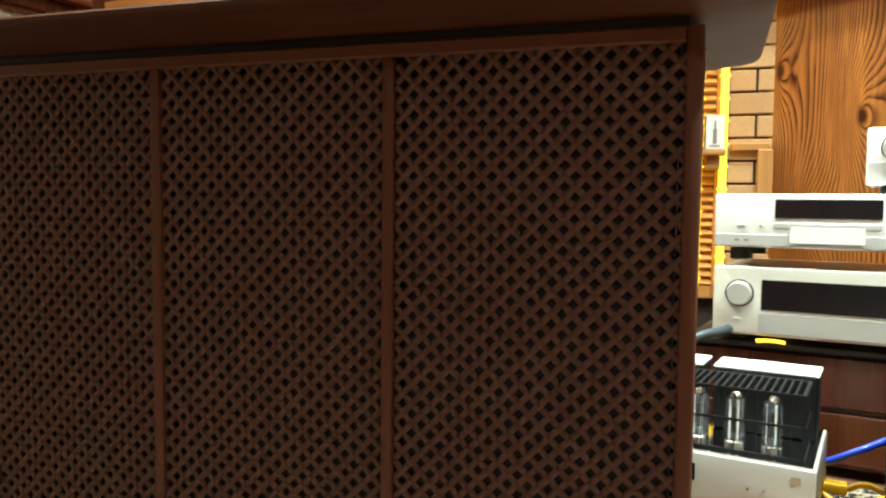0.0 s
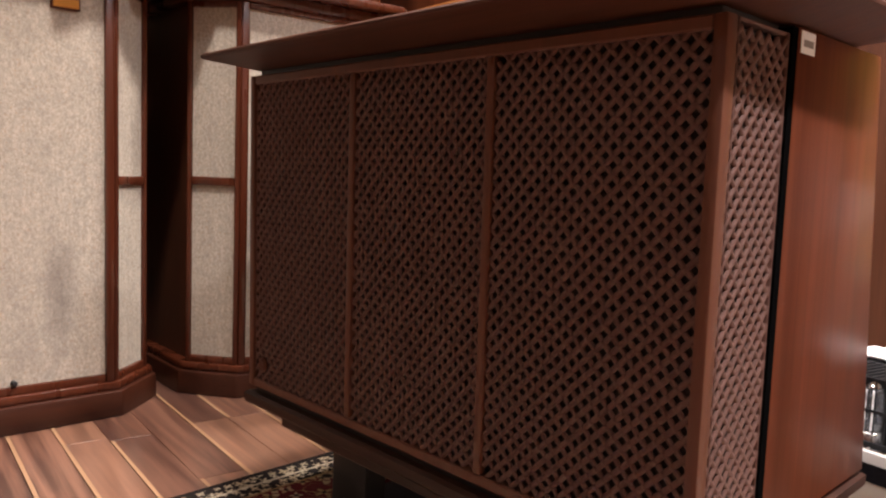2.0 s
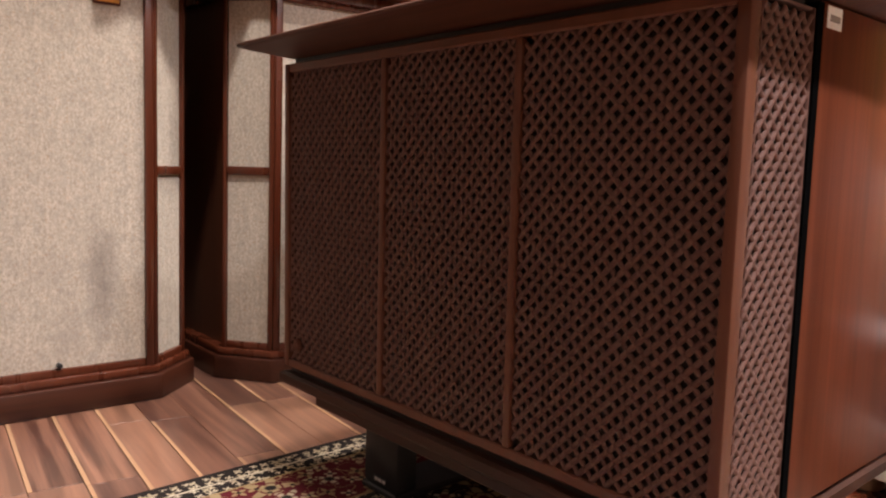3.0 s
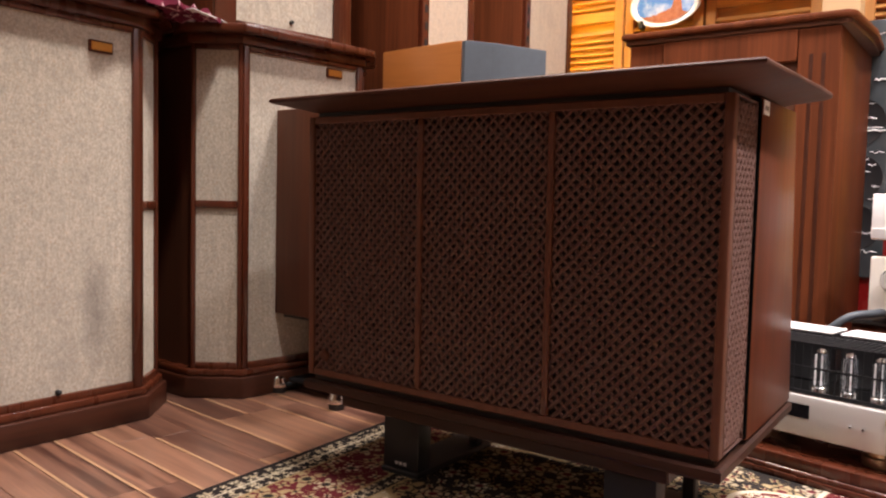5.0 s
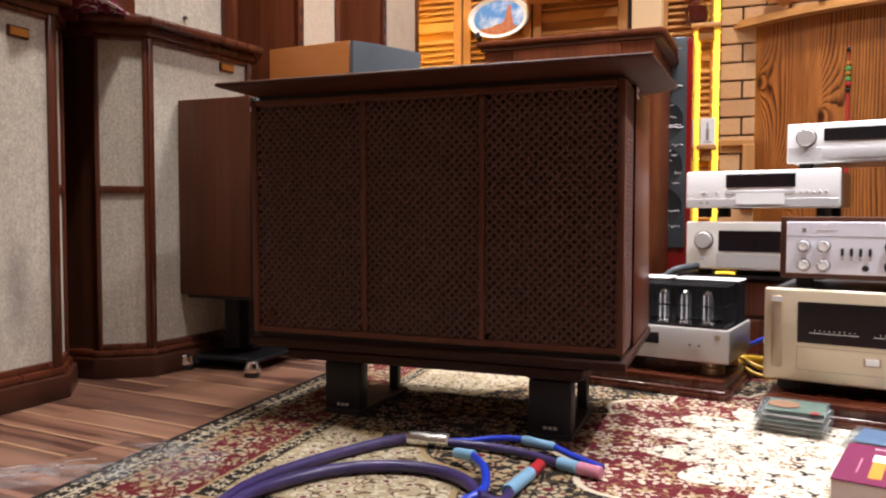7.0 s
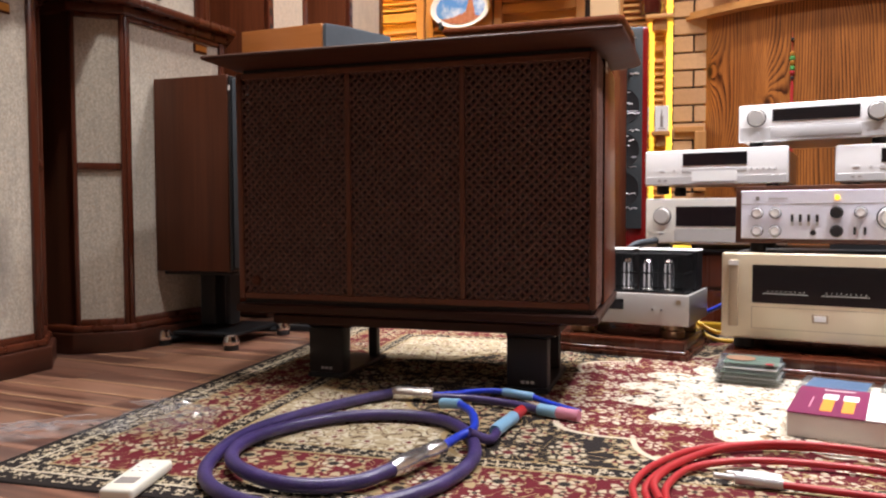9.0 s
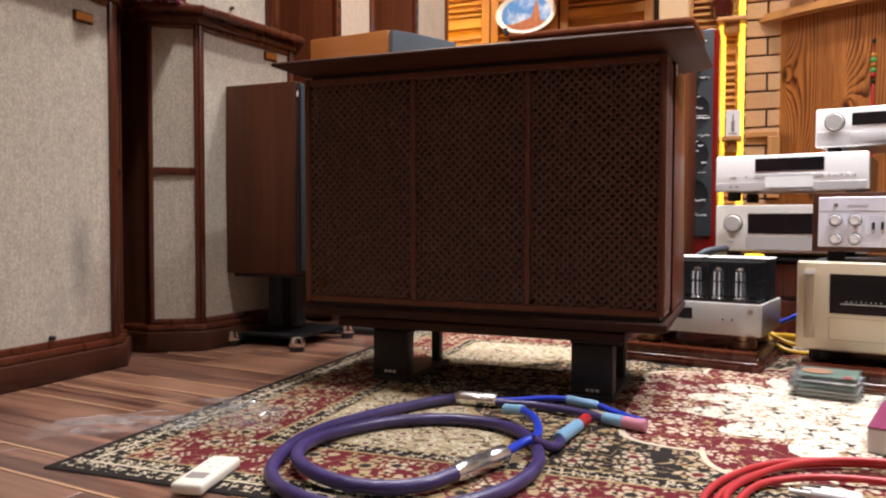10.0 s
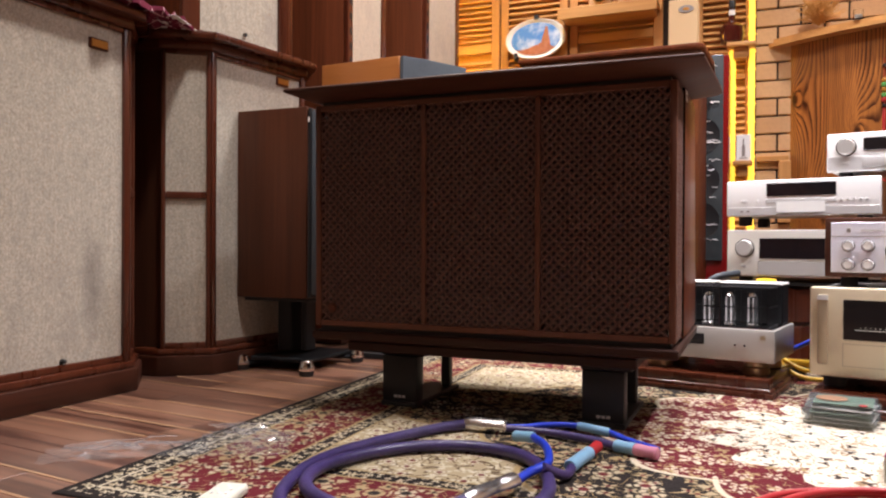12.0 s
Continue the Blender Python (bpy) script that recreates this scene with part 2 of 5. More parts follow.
M_BAR = knotty_pine("burnt_knotty_pine", (0.05, 0.011, 0.003), (0.5, 0.18, 0.042), 78, 2.7, True)
M_PINE = wood("golden_pine", (0.42, 0.19, 0.055), (0.68, 0.36, 0.12), axis="x", rough=0.45, coat=0.1, fine=60)
M_PINE_V = wood("golden_pine_upright", (0.42, 0.19, 0.055), (0.66, 0.34, 0.12), rough=0.45, coat=0.1, fine=60)


def brick_mat():
    g = Graph("sandy_brick")
    r = g.rnd()
    a = g.noise(g.pos, 70, 4, 0.65)
    b = g.noise(g.pos, 9, 2)
    col = g.mix(r, (0.5, 0.28, 0.135), (0.62, 0.39, 0.2))
    col = g.mix(g.m("MULTIPLY", g.step(a, 0.45, 0.8), 0.5), col, (0.36, 0.2, 0.1))
    col = g.mix(g.m("MULTIPLY", b, 0.3), col, (0.66, 0.42, 0.22))
    g.bump(a, 0.5, 0.002)
    return g.done(col, 0.75, 0.0, 0.3)


M_BRICK = brick_mat()
M_MORTAR = plain("dark_mortar", (0.05, 0.035, 0.025), 0.95, grain=0.3, scale=200)


def plank_mat():
    """Laminate walnut planks: each piece takes its own tone and figure."""
    g = Graph("walnut_plank")
    r = g.rnd()
    off = g.vec(g.m("MULTIPLY", r, 7.0), g.m("MULTIPLY", r, 3.0), 0.0)
    p = g.v("ADD", g.v("MULTIPLY", g.pos, (0.1, 1, 1)), off)
    a = g.noise(g.v("MULTIPLY", p, (0.55, 1, 1)), 30, 5, 0.6, 0.35)
    b = g.noise(g.v("MULTIPLY", p, (0.5, 1, 1)), 130, 3)
    col = g.mix(g.step(a, 0.38, 0.64), (0.075, 0.03, 0.021), (0.34, 0.165, 0.105))
    col = g.mix(g.m("MULTIPLY", g.step(r, 0.45, 0.9), 0.6), col, (0.1, 0.047, 0.036))
    col = g.mix(g.m("MULTIPLY", g.step(r, 0.4, 0.1), 0.45), col, (0.33, 0.17, 0.105))
    col = g.mix(g.m("MULTIPLY", b, 0.25), col, (0.07, 0.03, 0.017))
    g.bump(b, 0.1, 0.0004)
    return g.done(col, g.m("ADD", 0.26, g.m("MULTIPLY", a, 0.14)), 0.0, 0.5, 0.35)


M_PLANK = plank_mat()
M_PALE_EDGE = wood("pale_sapwood_strip", (0.36, 0.2, 0.11), (0.5, 0.3, 0.17), axis="x", rough=0.35)
M_SUBFLOOR = plain("floor_gap", (0.06, 0.03, 0.018), 0.8)


def glow(name, c, power):
    g = Graph(name)
    g.bsdf.inputs["Emission Color"].default_value = (*c, 1)
    g.bsdf.inputs["Emission Strength"].default_value = power
    return g.done(c, 0.6)


M_LED = glow("yellow_led_strip", (1.0, 0.64, 0.06), 1.8)
M_LED_BRIGHT = glow("bright_yellow_led_strip", (1.0, 0.58, 0.05), 60.0)
M_AMBER = glow("amber_pilot", (1.0, 0.5, 0.03), 3.0)
M_METER = glow("meter_scale", (0.5, 0.5, 0.45), 0.25)


def clear(name, tint, rough, alpha_rough=0.0):
    g = Graph(name)
    g.bsdf.inputs["Transmission Weight"].default_value = 1.0
    g.bsdf.inputs["IOR"].default_value = 1.3
    a = g.noise(g.pos, 40, 3)
    g.bump(a, 0.3, 0.002)
    return g.done(tint, rough)




def film():
    """Thin wrapping film: nearly clear, with sharp glints."""
    g = Graph("clear_film")
    g.bump(g.noise(g.pos, 60, 3), 0.4, 0.003)
    g.bsdf.inputs["Alpha"].default_value = 0.06
    return g.done((0.85, 0.87, 0.9), 0.12, 0.3, 1.0, 1.0)


M_FILM = film()


# pale ridge material for the glints that the faint film loses
def film_fold():
    g = Graph("folded_film_edge")
    g.bsdf.inputs["Alpha"].default_value = 0.32
    return g.done((0.8, 0.82, 0.86), 0.08, 0.3, 1.0, 1.0)


M_FOLD = film_fold()
M_TUBEGLASS = clear("tube_glass", (0.97, 0.99, 1.0), 0.02)


def thin_glass():
    g = Graph("thin_valve_glass")
    g.bump(g.noise(g.pos, 50, 2), 0.1, 0.001)
    g.bsdf.inputs["Alpha"].default_value = 0.1
    return g.done((0.75, 0.8, 0.84), 0.05, 0.2, 1.0, 1.0)


M_VALVE = thin_glass()


def clear_case():
    g = Graph("clear_case")
    g.bsdf.inputs["Alpha"].default_value = 0.24
    return g.done((0.34, 0.4, 0.4), 0.06, 0.0, 0.8, 0.6)


M_CASE = clear_case()

RUG_X0, RUG_X1, RUG_Y0, RUG_Y1 = -1.43, 1.43, -0.825, 0.935


def rug_mat():
    """A Persian pattern woven in four colours: guard stripes, floral border, cream corners, dark field and a lobed medallion."""
    g = Graph("persian_rug_weave")
    black, red, cream, gold = (0.013, 0.011, 0.012), (0.12, 0.009, 0.018), (0.62, 0.54, 0.4), (0.36, 0.26, 0.13)
    x, y, z = g.xyz(g.pos)
    ax, ay = g.m("ABSOLUTE", x), g.m("ABSOLUTE", g.m("SUBTRACT", y, (RUG_Y0 + RUG_Y1) / 2))
    edge = g.m("MINIMUM", g.m("SUBTRACT", RUG_X1, ax), g.m("SUBTRACT", (RUG_Y1 - RUG_Y0) / 2, ay))
    flat = g.vec(x, y)
    wob = g.v("ADD", flat, g.v("MULTIPLY", g.vec(g.noise(flat, 30, 2), g.noise(g.v("ADD", flat, (5, 3, 0)), 30, 2)), (0.007, 0.007, 0)))

    def flowers(scale, petals, size, shift):
        vo = g.voronoi(g.v("ADD", wob, shift), scale, 0.75)
        d = g.v("SUBTRACT", g.v("ADD", wob, shift), vo.outputs["Position"])
        dx, dy, _ = g.xyz(d)
        ang = g.m("ARCTAN2", dy, dx)
        tone = g.xyz(vo.outputs["Color"])[0]
        rad = g.m("MULTIPLY", g.v("LENGTH", d), scale)
        lobes = g.m("COSINE", g.m("ADD", g.m("MULTIPLY", ang, petals), g.m("MULTIPLY", tone, 6.28)))
        lim = g.m("MULTIPLY", g.m("ADD", 0.62, g.m("MULTIPLY", lobes, 0.38)), g.m("ADD", size * 0.65, g.m("MULTIPLY", tone, size * 0.6)))
        out = g.m("SUBTRACT", 1.0, g.step(g.m("SUBTRACT", rad, lim), -0.03, 0.02))
        core = g.m("SUBTRACT", 1.0, g.step(rad, 0.09, 0.13))
        ring = g.m("MULTIPLY", g.step(rad, 0.2, 0.22), g.m("SUBTRACT", 1.0, g.step(rad, 0.25, 0.27)))
        return out, core, ring, tone

    fa, ca, ra, ta = flowers(11, 5, 0.45, (0, 0, 0))
    fb, cb, rb, tb = flowers(23, 4, 0.36, (3.3, 1.7, 0))
    vine = g.m("SUBTRACT", 1.0, g.step(g.m("ABSOLUTE", g.m("SUBTRACT", g.noise(flat, 24, 2, 0.4, 0.8), 0.5)), 0.006, 0.014))
    motif = g.m("MAXIMUM", fa, g.m("MAXIMUM", fb, vine))
    thread = g.mix(ta, cream, gold)

    def fill(ground, petal, core):
        c = g.mix(vine, ground, gold)
        c = g.mix(fb, c, g.mix(tb, petal, gold))
        c = g.mix(fa, c, petal)
        c = g.mix(g.m("MULTIPLY", ra, fa), c, ground)
        c = g.mix(g.m("MULTIPLY", ca, fa), c, core)
        return g.mix(g.m("MULTIPLY", cb, fb), c, core)

    def web(scale, width):
        n = g.m("ABSOLUTE", g.m("SUBTRACT", g.noise(wob, scale, 1, 0.4, 1.2), 0.5))
        return g.m("SUBTRACT", 1.0, g.step(n, width * 0.5, width))

    dark = fill(black, thread, red)
    fc, cc, rc, tc = flowers(17.5, 5, 0.47, (1.3, 2.1, 0))
    border = fill(red, thread, black)
    wine = g.mix(vine, red, gold)
    wine = g.mix(g.m("MULTIPLY", fb, g.m("GREATER_THAN", tb, 0.5)), wine, gold)
    wine = g.mix(fc, wine, cream)
    wine = g.mix(g.m("MULTIPLY", rc, fc), wine, (0.3, 0.1, 0.08))
    wine = g.mix(g.m("MULTIPLY", cc, fc), wine, red)
    net = web(22, 0.035)
    pale = g.mix(fb, (0.43, 0.35, 0.22), (0.6, 0.53, 0.38))
    pale = g.mix(net, pale, (0.11, 0.07, 0.04))
    pale = g.mix(fc, pale, (0.62, 0.55, 0.41))
    pale = g.mix(g.m("MULTIPLY", rc, fc), pale, (0.17, 0.1, 0.05))
    pale = g.mix(g.m("MULTIPLY", cc, fc), pale, red)
    ivory = g.mix(web(19, 0.03), (0.72, 0.66, 0.53), (0.3, 0.2, 0.11))
    ivory = g.mix(fc, ivory, (0.75, 0.69, 0.56))
    ivory = g.mix(g.m("MULTIPLY", rc, fc), ivory, (0.34, 0.23, 0.13))
    ivory = g.mix(g.m("MULTIPLY", cc, fc), ivory, (0.36, 0.25, 0.15))
    fd, cd_, rd, td = flowers(20, 3, 0.26, (7.7, 0.4, 0))
    white = g.mix(g.m("MULTIPLY", fd, g.m("GREATER_THAN", td, 0.4)), ivory, (0.03, 0.02, 0.02))
    # medallion with scalloped rings round the middle
    ang = g.m("ARCTAN2", g.m("MULTIPLY", y, 1.15), x)
    rad = g.m("SQRT", g.m("ADD", g.m("MULTIPLY", x, x), g.m("MULTIPLY", g.m("MULTIPLY", y, 1.15), g.m("MULTIPLY", y, 1.15))))
    scal = g.m("ABSOLUTE", g.m("SINE", g.m("MULTIPLY", ang, 8.0)))
    r1 = g.m("SUBTRACT", rad, g.m("MULTIPLY", scal, 0.07))
    med = g.m("SUBTRACT", 1.0, g.step(r1, 0.60, 0.602))
    medline = g.m("SUBTRACT", 1.0, g.step(g.m("ABSOLUTE", g.m("SUBTRACT", r1, 0.595)), 0.006, 0.008))
    heart = g.m("SUBTRACT", 1.0, g.step(g.m("SUBTRACT", rad, g.m("MULTIPLY", scal, 0.1)), 0.365, 0.368))
    # cream corner pieces, cut by a scalloped arc
    cx, cy = g.m("SUBTRACT", 1.15, ax), g.m("SUBTRACT", 0.61, ay)
    cr = g.m("SQRT", g.m("ADD", g.m("MULTIPLY", cx, cx), g.m("MULTIPLY", cy, cy)))
    cs = g.m("MULTIPLY", g.m("ABSOLUTE", g.m("SINE", g.m("MULTIPLY", g.m("ARCTAN2", cy, cx), 6.0))), 0.05)
    corner = g.m("SUBTRACT", 1.0, g.step(g.m("ADD", cr, cs), 0.46, 0.463))
    cline = g.m("SUBTRACT", 1.0, g.step(g.m("ABSOLUTE", g.m("SUBTRACT", g.m("ADD", cr, cs), 0.46)), 0.005, 0.008))
    field = g.mix(corner, dark, pale)
    field = g.mix(cline, field, gold)
    field = g.mix(med, field, wine)
    field = g.mix(medline, field, cream)
    field = g.mix(heart, field, white)
    # guard stripes, from the binding inwards
    fs, cs_, rs, ts = flowers(52, 4, 0.5, (2.2, 9.1, 0))
    small = g.mix(fs, black, g.mix(ts, cream, (0.5, 0.41, 0.27)))
    col = field
    for limit, band in ((0.29, gold), (0.285, small), (0.25, gold), (0.243, border), (0.09, gold), (0.085, small), (0.052, cream), (0.047, small), (0.016, black)):
        col = g.mix(g.m("LESS_THAN", edge, limit), col, band)
    knots = g.noise(flat, 900, 2)
    worn = g.noise(flat, 4, 3)
    col = g.mix(g.m("MULTIPLY", knots, 0.22), col, (0.03, 0.02, 0.015))
    col = g.mix(g.m("MULTIPLY", worn, 0.05), col, (0.3, 0.24, 0.17))
    g.bump(g.m("ADD", knots, g.m("MULTIPLY", motif, 0.4)), 0.6, 0.0015)
    return g.done(col, 0.95, 0.0, 0.1)


M_RUG = rug_mat()


def plaid_mat():
    g = Graph("wine_plaid_cloth")
    x, y, z = g.xyz(g.pos)
    lines = g.m("MAXIMUM", g.m("GREATER_THAN", g.m("SINE", g.m("MULTIPLY", g.m("ADD", x, z), 150)), 0.93), g.m("GREATER_THAN", g.m("SINE", g.m("MULTIPLY", y, 120)), 0.94))
    gaps = g.m("GREATER_THAN", g.noise(g.pos, 90, 1), 0.45)
    col = g.mix(g.m("MULTIPLY", lines, gaps), (0.12, 0.012, 0.03), (0.6, 0.4, 0.42))
    g.bump(g.noise(g.pos, 400, 2), 0.3, 0.001)
    return g.done(col, 0.9, 0.0, 0.15)


M_PLAID = plaid_mat()


def plate_picture():
    """Blue sky with soft cloud over a rust-coloured rock spire."""
    g = Graph("painted_plate")
    x, y, z = g.xyz(g.pos)
    n = g.noise(g.pos, 14, 4)
    sky = g.mix(g.step(n, 0.45, 0.7), (0.1, 0.26, 0.6), (0.6, 0.68, 0.78))
    ridge = g.m("ADD", -0.074, g.m("MULTIPLY", g.noise(g.vec(x, 0, 0), 45, 3), 0.035))
    rise = g.m("MULTIPLY", g.m("SUBTRACT", 1.0, g.step(g.m("ABSOLUTE", g.m("SUBTRACT", x, 0.058)), 0.006, 0.026)), 0.1)
    slope = g.m("MULTIPLY", g.m("SUBTRACT", 1.0, g.step(g.m("ABSOLUTE", g.m("SUBTRACT", x, 0.03)), 0.0, 0.09)), 0.03)
    land = g.m("LESS_THAN", z, g.m("ADD", ridge, g.m("ADD", rise, slope)))
    rock = g.mix(g.noise(g.pos, 60, 3), (0.28, 0.07, 0.03), (0.6, 0.27, 0.15))
    return g.done(g.mix(land, sky, rock), 0.15, 0.0, 0.5, 0.5)


M_PICTURE = plate_picture()


# ---- mesh helpers ----
def add_box(bm, x0, x1, y0, y1, z0, z1, bevel=0.0, seg=1):
    made = bmesh.ops.create_cube(bm, size=1)["verts"]
    for v in made:
        v.co = Vector(((x0 + x1) / 2 + v.co.x * (x1 - x0), (y0 + y1) / 2 + v.co.y * (y1 - y0), (z0 + z1) / 2 + v.co.z * (z1 - z0)))
    if bevel:
        edges = list({e for v in made for e in v.link_edges})
        bmesh.ops.bevel(bm, geom=edges, offset=bevel, segments=seg, affect="EDGES", profile=0.5)
    return bm


def box(x0, x1, y0, y1, z0, z1, bevel=0.002, seg=1):
    return add_box(bmesh.new(), x0, x1, y0, y1, z0, z1, bevel, seg)


def add_turned(bm, profile, at=(0, 0, 0), axis="z", seg=24):
    """A turned form: rows of (radius, height) about an axis."""
    rings = []
    for r, h in profile:
        ring = []
        for i in range(seg):
            a = 2 * math.pi * i / seg
            p = (r * math.cos(a), r * math.sin(a), h)
            if axis == "y":
                p = (p[0], h, p[1])
            elif axis == "x":
                p = (h, p[0], p[1])
            ring.append(bm.verts.new(Vector(at) + Vector(p)))
        rings.append(ring)
    for a, b in zip(rings, rings[1:]):
        for i in range(seg):
            bm.faces.new((a[i], a[(i + 1) % seg], b[(i + 1) % seg], b[i]))
    bm.faces.new(rings[0][::-1])
    bm.faces.new(rings[-1])
    return bm


def turned(profile, at=(0, 0, 0), axis="z", seg=24):
    return add_turned(bmesh.new(), profile, at, axis, seg)


def prism(points, z0, z1, bevel=0.0):
    """An upright prism over a plan outline."""
    bm = bmesh.new()
    lo = [bm.verts.new((x, y, z0)) for x, y in points]
    hi = [bm.verts.new((x, y, z1)) for x, y in points]
    n = len(points)
    bm.faces.new(lo[::-1]), bm.faces.new(hi)
    for i in range(n):
        bm.faces.new((lo[i], lo[(i + 1) % n], hi[(i + 1) % n], hi[i]))
    if bevel:
        bmesh.ops.bevel(bm, geom=bm.edges[:], offset=bevel, segments=2, affect="EDGES", profile=0.5)
    return bm


def offset(points, d):
    """The plan outline (counter-clockwise) moved outwards by d."""
    out, n = [], len(points)
    for i in range(n):
        a, b, c = Vector(points[i - 1]), Vector(points[i]), Vector(points[(i + 1) % n])
        n1, n2 = (b - a).normalized(), (c - b).normalized()
        n1, n2 = Vector((n1.y, -n1.x)), Vector((n2.y, -n2.x))
        k = n1 + n2
        out.append(tuple(b + k * (d / max(0.35, k.dot(n1)))))
    return out


def smooth_path(points, steps=10):
    """Catmull-Rom through the points."""
    p = [Vector(q) for q in points]
    p = [2 * p[0] - p[1]] + p + [2 * p[-1] - p[-2]]
    out = []
    for i in range(1, len(p) - 2):
        for s in range(steps):
            t = s / steps
            a, b, c, d = p[i - 1], p[i], p[i + 1], p[i + 2]
            out.append(0.5 * ((2 * b) + (c - a) * t + (2 * a - 5 * b + 4 * c - d) * t * t + (3 * b - a - 3 * c + d) * t ** 3))
    return out + [p[-2]]


def sweep(path, r, seg=12):
    bm = bmesh.new()
    up, last = Vector((0, 0, 1)), None
    for i, p in enumerate(path):
        d = (path[min(i + 1, len(path) - 1)] - path[max(i - 1, 0)]).normalized()
        s = d.cross(up).normalized() if abs(d.z) < 0.98 else Vector((1, 0, 0))
        u = s.cross(d)
        ring = [bm.verts.new(p + (s * math.cos(2 * math.pi * k / seg) + u * math.sin(2 * math.pi * k / seg)) * r) for k in range(seg)]
        if last:
            for k in range(seg):
                bm.faces.new((last[k], ring[k], ring[(k + 1) % seg], last[(k + 1) % seg]))
        else:
            bm.faces.new(ring)
        last = ring
    bm.faces.new(last[::-1])
    return bm


def mesh_of(name, bm, material):
    bmesh.ops.recalc_face_normals(bm, faces=bm.faces[:])
    me = bpy.data.meshes.new(name)
    bm.to_mesh(me)
    bm.free()
    me.materials.append(material)
    for poly in me.polygons:
        poly.use_smooth = True
    me.set_sharp_from_angle(angle=radians(32))
    return me


def part(name, bm, material, parent, label=""):
    ob = new(name, mesh_of(name, bm, material))
    ob.parent = parent
    return tagged(ob, label)


def piece(name, mesh, parent, m=None):
    ob = new(name, mesh)
    ob.parent = parent
    if m is not None:
        ob.matrix_basis = m
    return ob


def thing(name, m, label, category, group=""):
    ob = new(name)
    ob.empty_display_size = 0.1
    ob.matrix_basis = m
    return tagged(ob, label, category, group)


def single(name, bm, material, m, label, category, group="", kind=""):
    ob = new(name, mesh_of(name, bm, material))
    ob.matrix_basis = m
    return tagged(ob, label, category, group, kind)


def setting(name, bm, material, label):
    return single(name, bm, material, Matrix(), label, "room", "", "structure")


# ---- the room ----
WALL_W, WALL_E, WALL_S, WALL_N = -2.05, 2.4, -2.4, 3.26
floor = setting("floor", box(WALL_W - 0.1, WALL_E + 0.1, WALL_S - 0.1, WALL_N + 0.1, -0.12, -0.008, 0), M_SUBFLOOR, "dark underlay beneath the walnut plank floor")
setting("wall_west", box(WALL_W - 0.1, WALL_W, WALL_S, WALL_N + 0.1, 0, CEIL, 0), M_PLASTER, "warm plastered side wall")
setting("wall_east", box(WALL_E, WALL_E + 0.1, WALL_S, WALL_N + 0.1, 0, CEIL, 0), M_PLASTER, "warm plastered side wall")
setting("wall_south", box(WALL_W, WALL_E, WALL_S - 0.1, WALL_S, 0, CEIL, 0), M_PLASTER, "warm plastered end wall")
wall_north = setting("wall_north", box(WALL_W, WALL_E, WALL_N, WALL_N + 0.1, 0, CEIL, 0), M_MORTAR, "back wall with dark mortar joints")
setting("ceiling", box(WALL_W, WALL_E, WALL_S, WALL_N, CEIL, CEIL + 0.1, 0), M_CEIL, "plain warm painted ceiling")

# ---- back wall: shutters, light strips, brick and bar ----
def shutter(x0, x1, z0, z1, y, label):
    """A pine louvred shutter: stiles, rails and tilted slats."""
    s = thing("louvered_shutter", pose((x0 + x1) / 2, y, z0), label, "shutter", "louvred shutters on the back wall")
    w, h = (x1 - x0) / 2, z1 - z0
    for side in (-1, 1):
        part("stile", box(side * w - (0.045 if side > 0 else 0), side * w + (0.045 if side < 0 else 0), -0.035, 0, 0, h, 0.003), M_PINE_V, s)
    for zr in (0.0, h / 2, h - 0.05):
        part("rail", box(-w + 0.045, w - 0.045, -0.032, 0, zr, zr + 0.05, 0.003), M_PINE, s)
    part("backing", box(-w + 0.04, w - 0.04, 0.001, 0.008, 0.02, h - 0.02, 0), M_PINE, s)
    me = mesh_of("slat", box(-w + 0.044, w - 0.044, -0.024, 0.005, -0.004, 0.004, 0.0015), M_PINE)
    z = 0.07
    while z < h - 0.06:
        if not (h / 2 - 0.02 < z < h / 2 + 0.07):
            piece("slat", me, s, pose(0, -0.017, z, 42))
        z += 0.032
    return s


shutter(-1.40, -1.045, 0.75, 2.2, WALL_N - 0.012, "golden pine louvered shutter washed by yellow strip light")
shutter(-1.035, -0.66, 0.75, 2.2, WALL_N - 0.012, "golden pine louvered shutter behind a hanging plate")
shutter(-0.65, -0.17, 0.75, 2.2, WALL_N - 0.012, "golden pine louvered shutter in shade below a shelf")
shutter(-0.02, 0.268, 0.25, 2.2, WALL_N - 0.012, "golden pine louvered shutter edged with glowing strips")


def light_strip(x, y, z0, z1, label, half=0.014, mat=M_LED):
    s = thing("led_strip", pose(x, y, z0), label, "strip light", "yellow light strips")
    part("strip", box(-half, half, -0.004, 0.012, 0, z1 - z0, 0.001), mat, s, "glowing yellow strip")
    clip = mesh_of("clip", box(-half - 0.005, half + 0.005, -0.0046, 0.002, -0.004, 0.004, 0.001), mat)
    z = 0.03
    while z < z1 - z0:
        piece("clip", clip, s, pose(0, 0, z))
        z += 0.085
    return s


light_strip(-1.32, 2.905, 0.75, 1.78, "yellow light strip behind a tall speaker", 0.012, M_LED_BRIGHT)
light_strip(0.252, WALL_N - 0.065, 0.3, 2.15, "yellow light strip down the edge of a shutter")
light_strip(0.165, WALL_N - 0.065, 0.3, 1.4, "yellow light strip down the middle of a shutter")


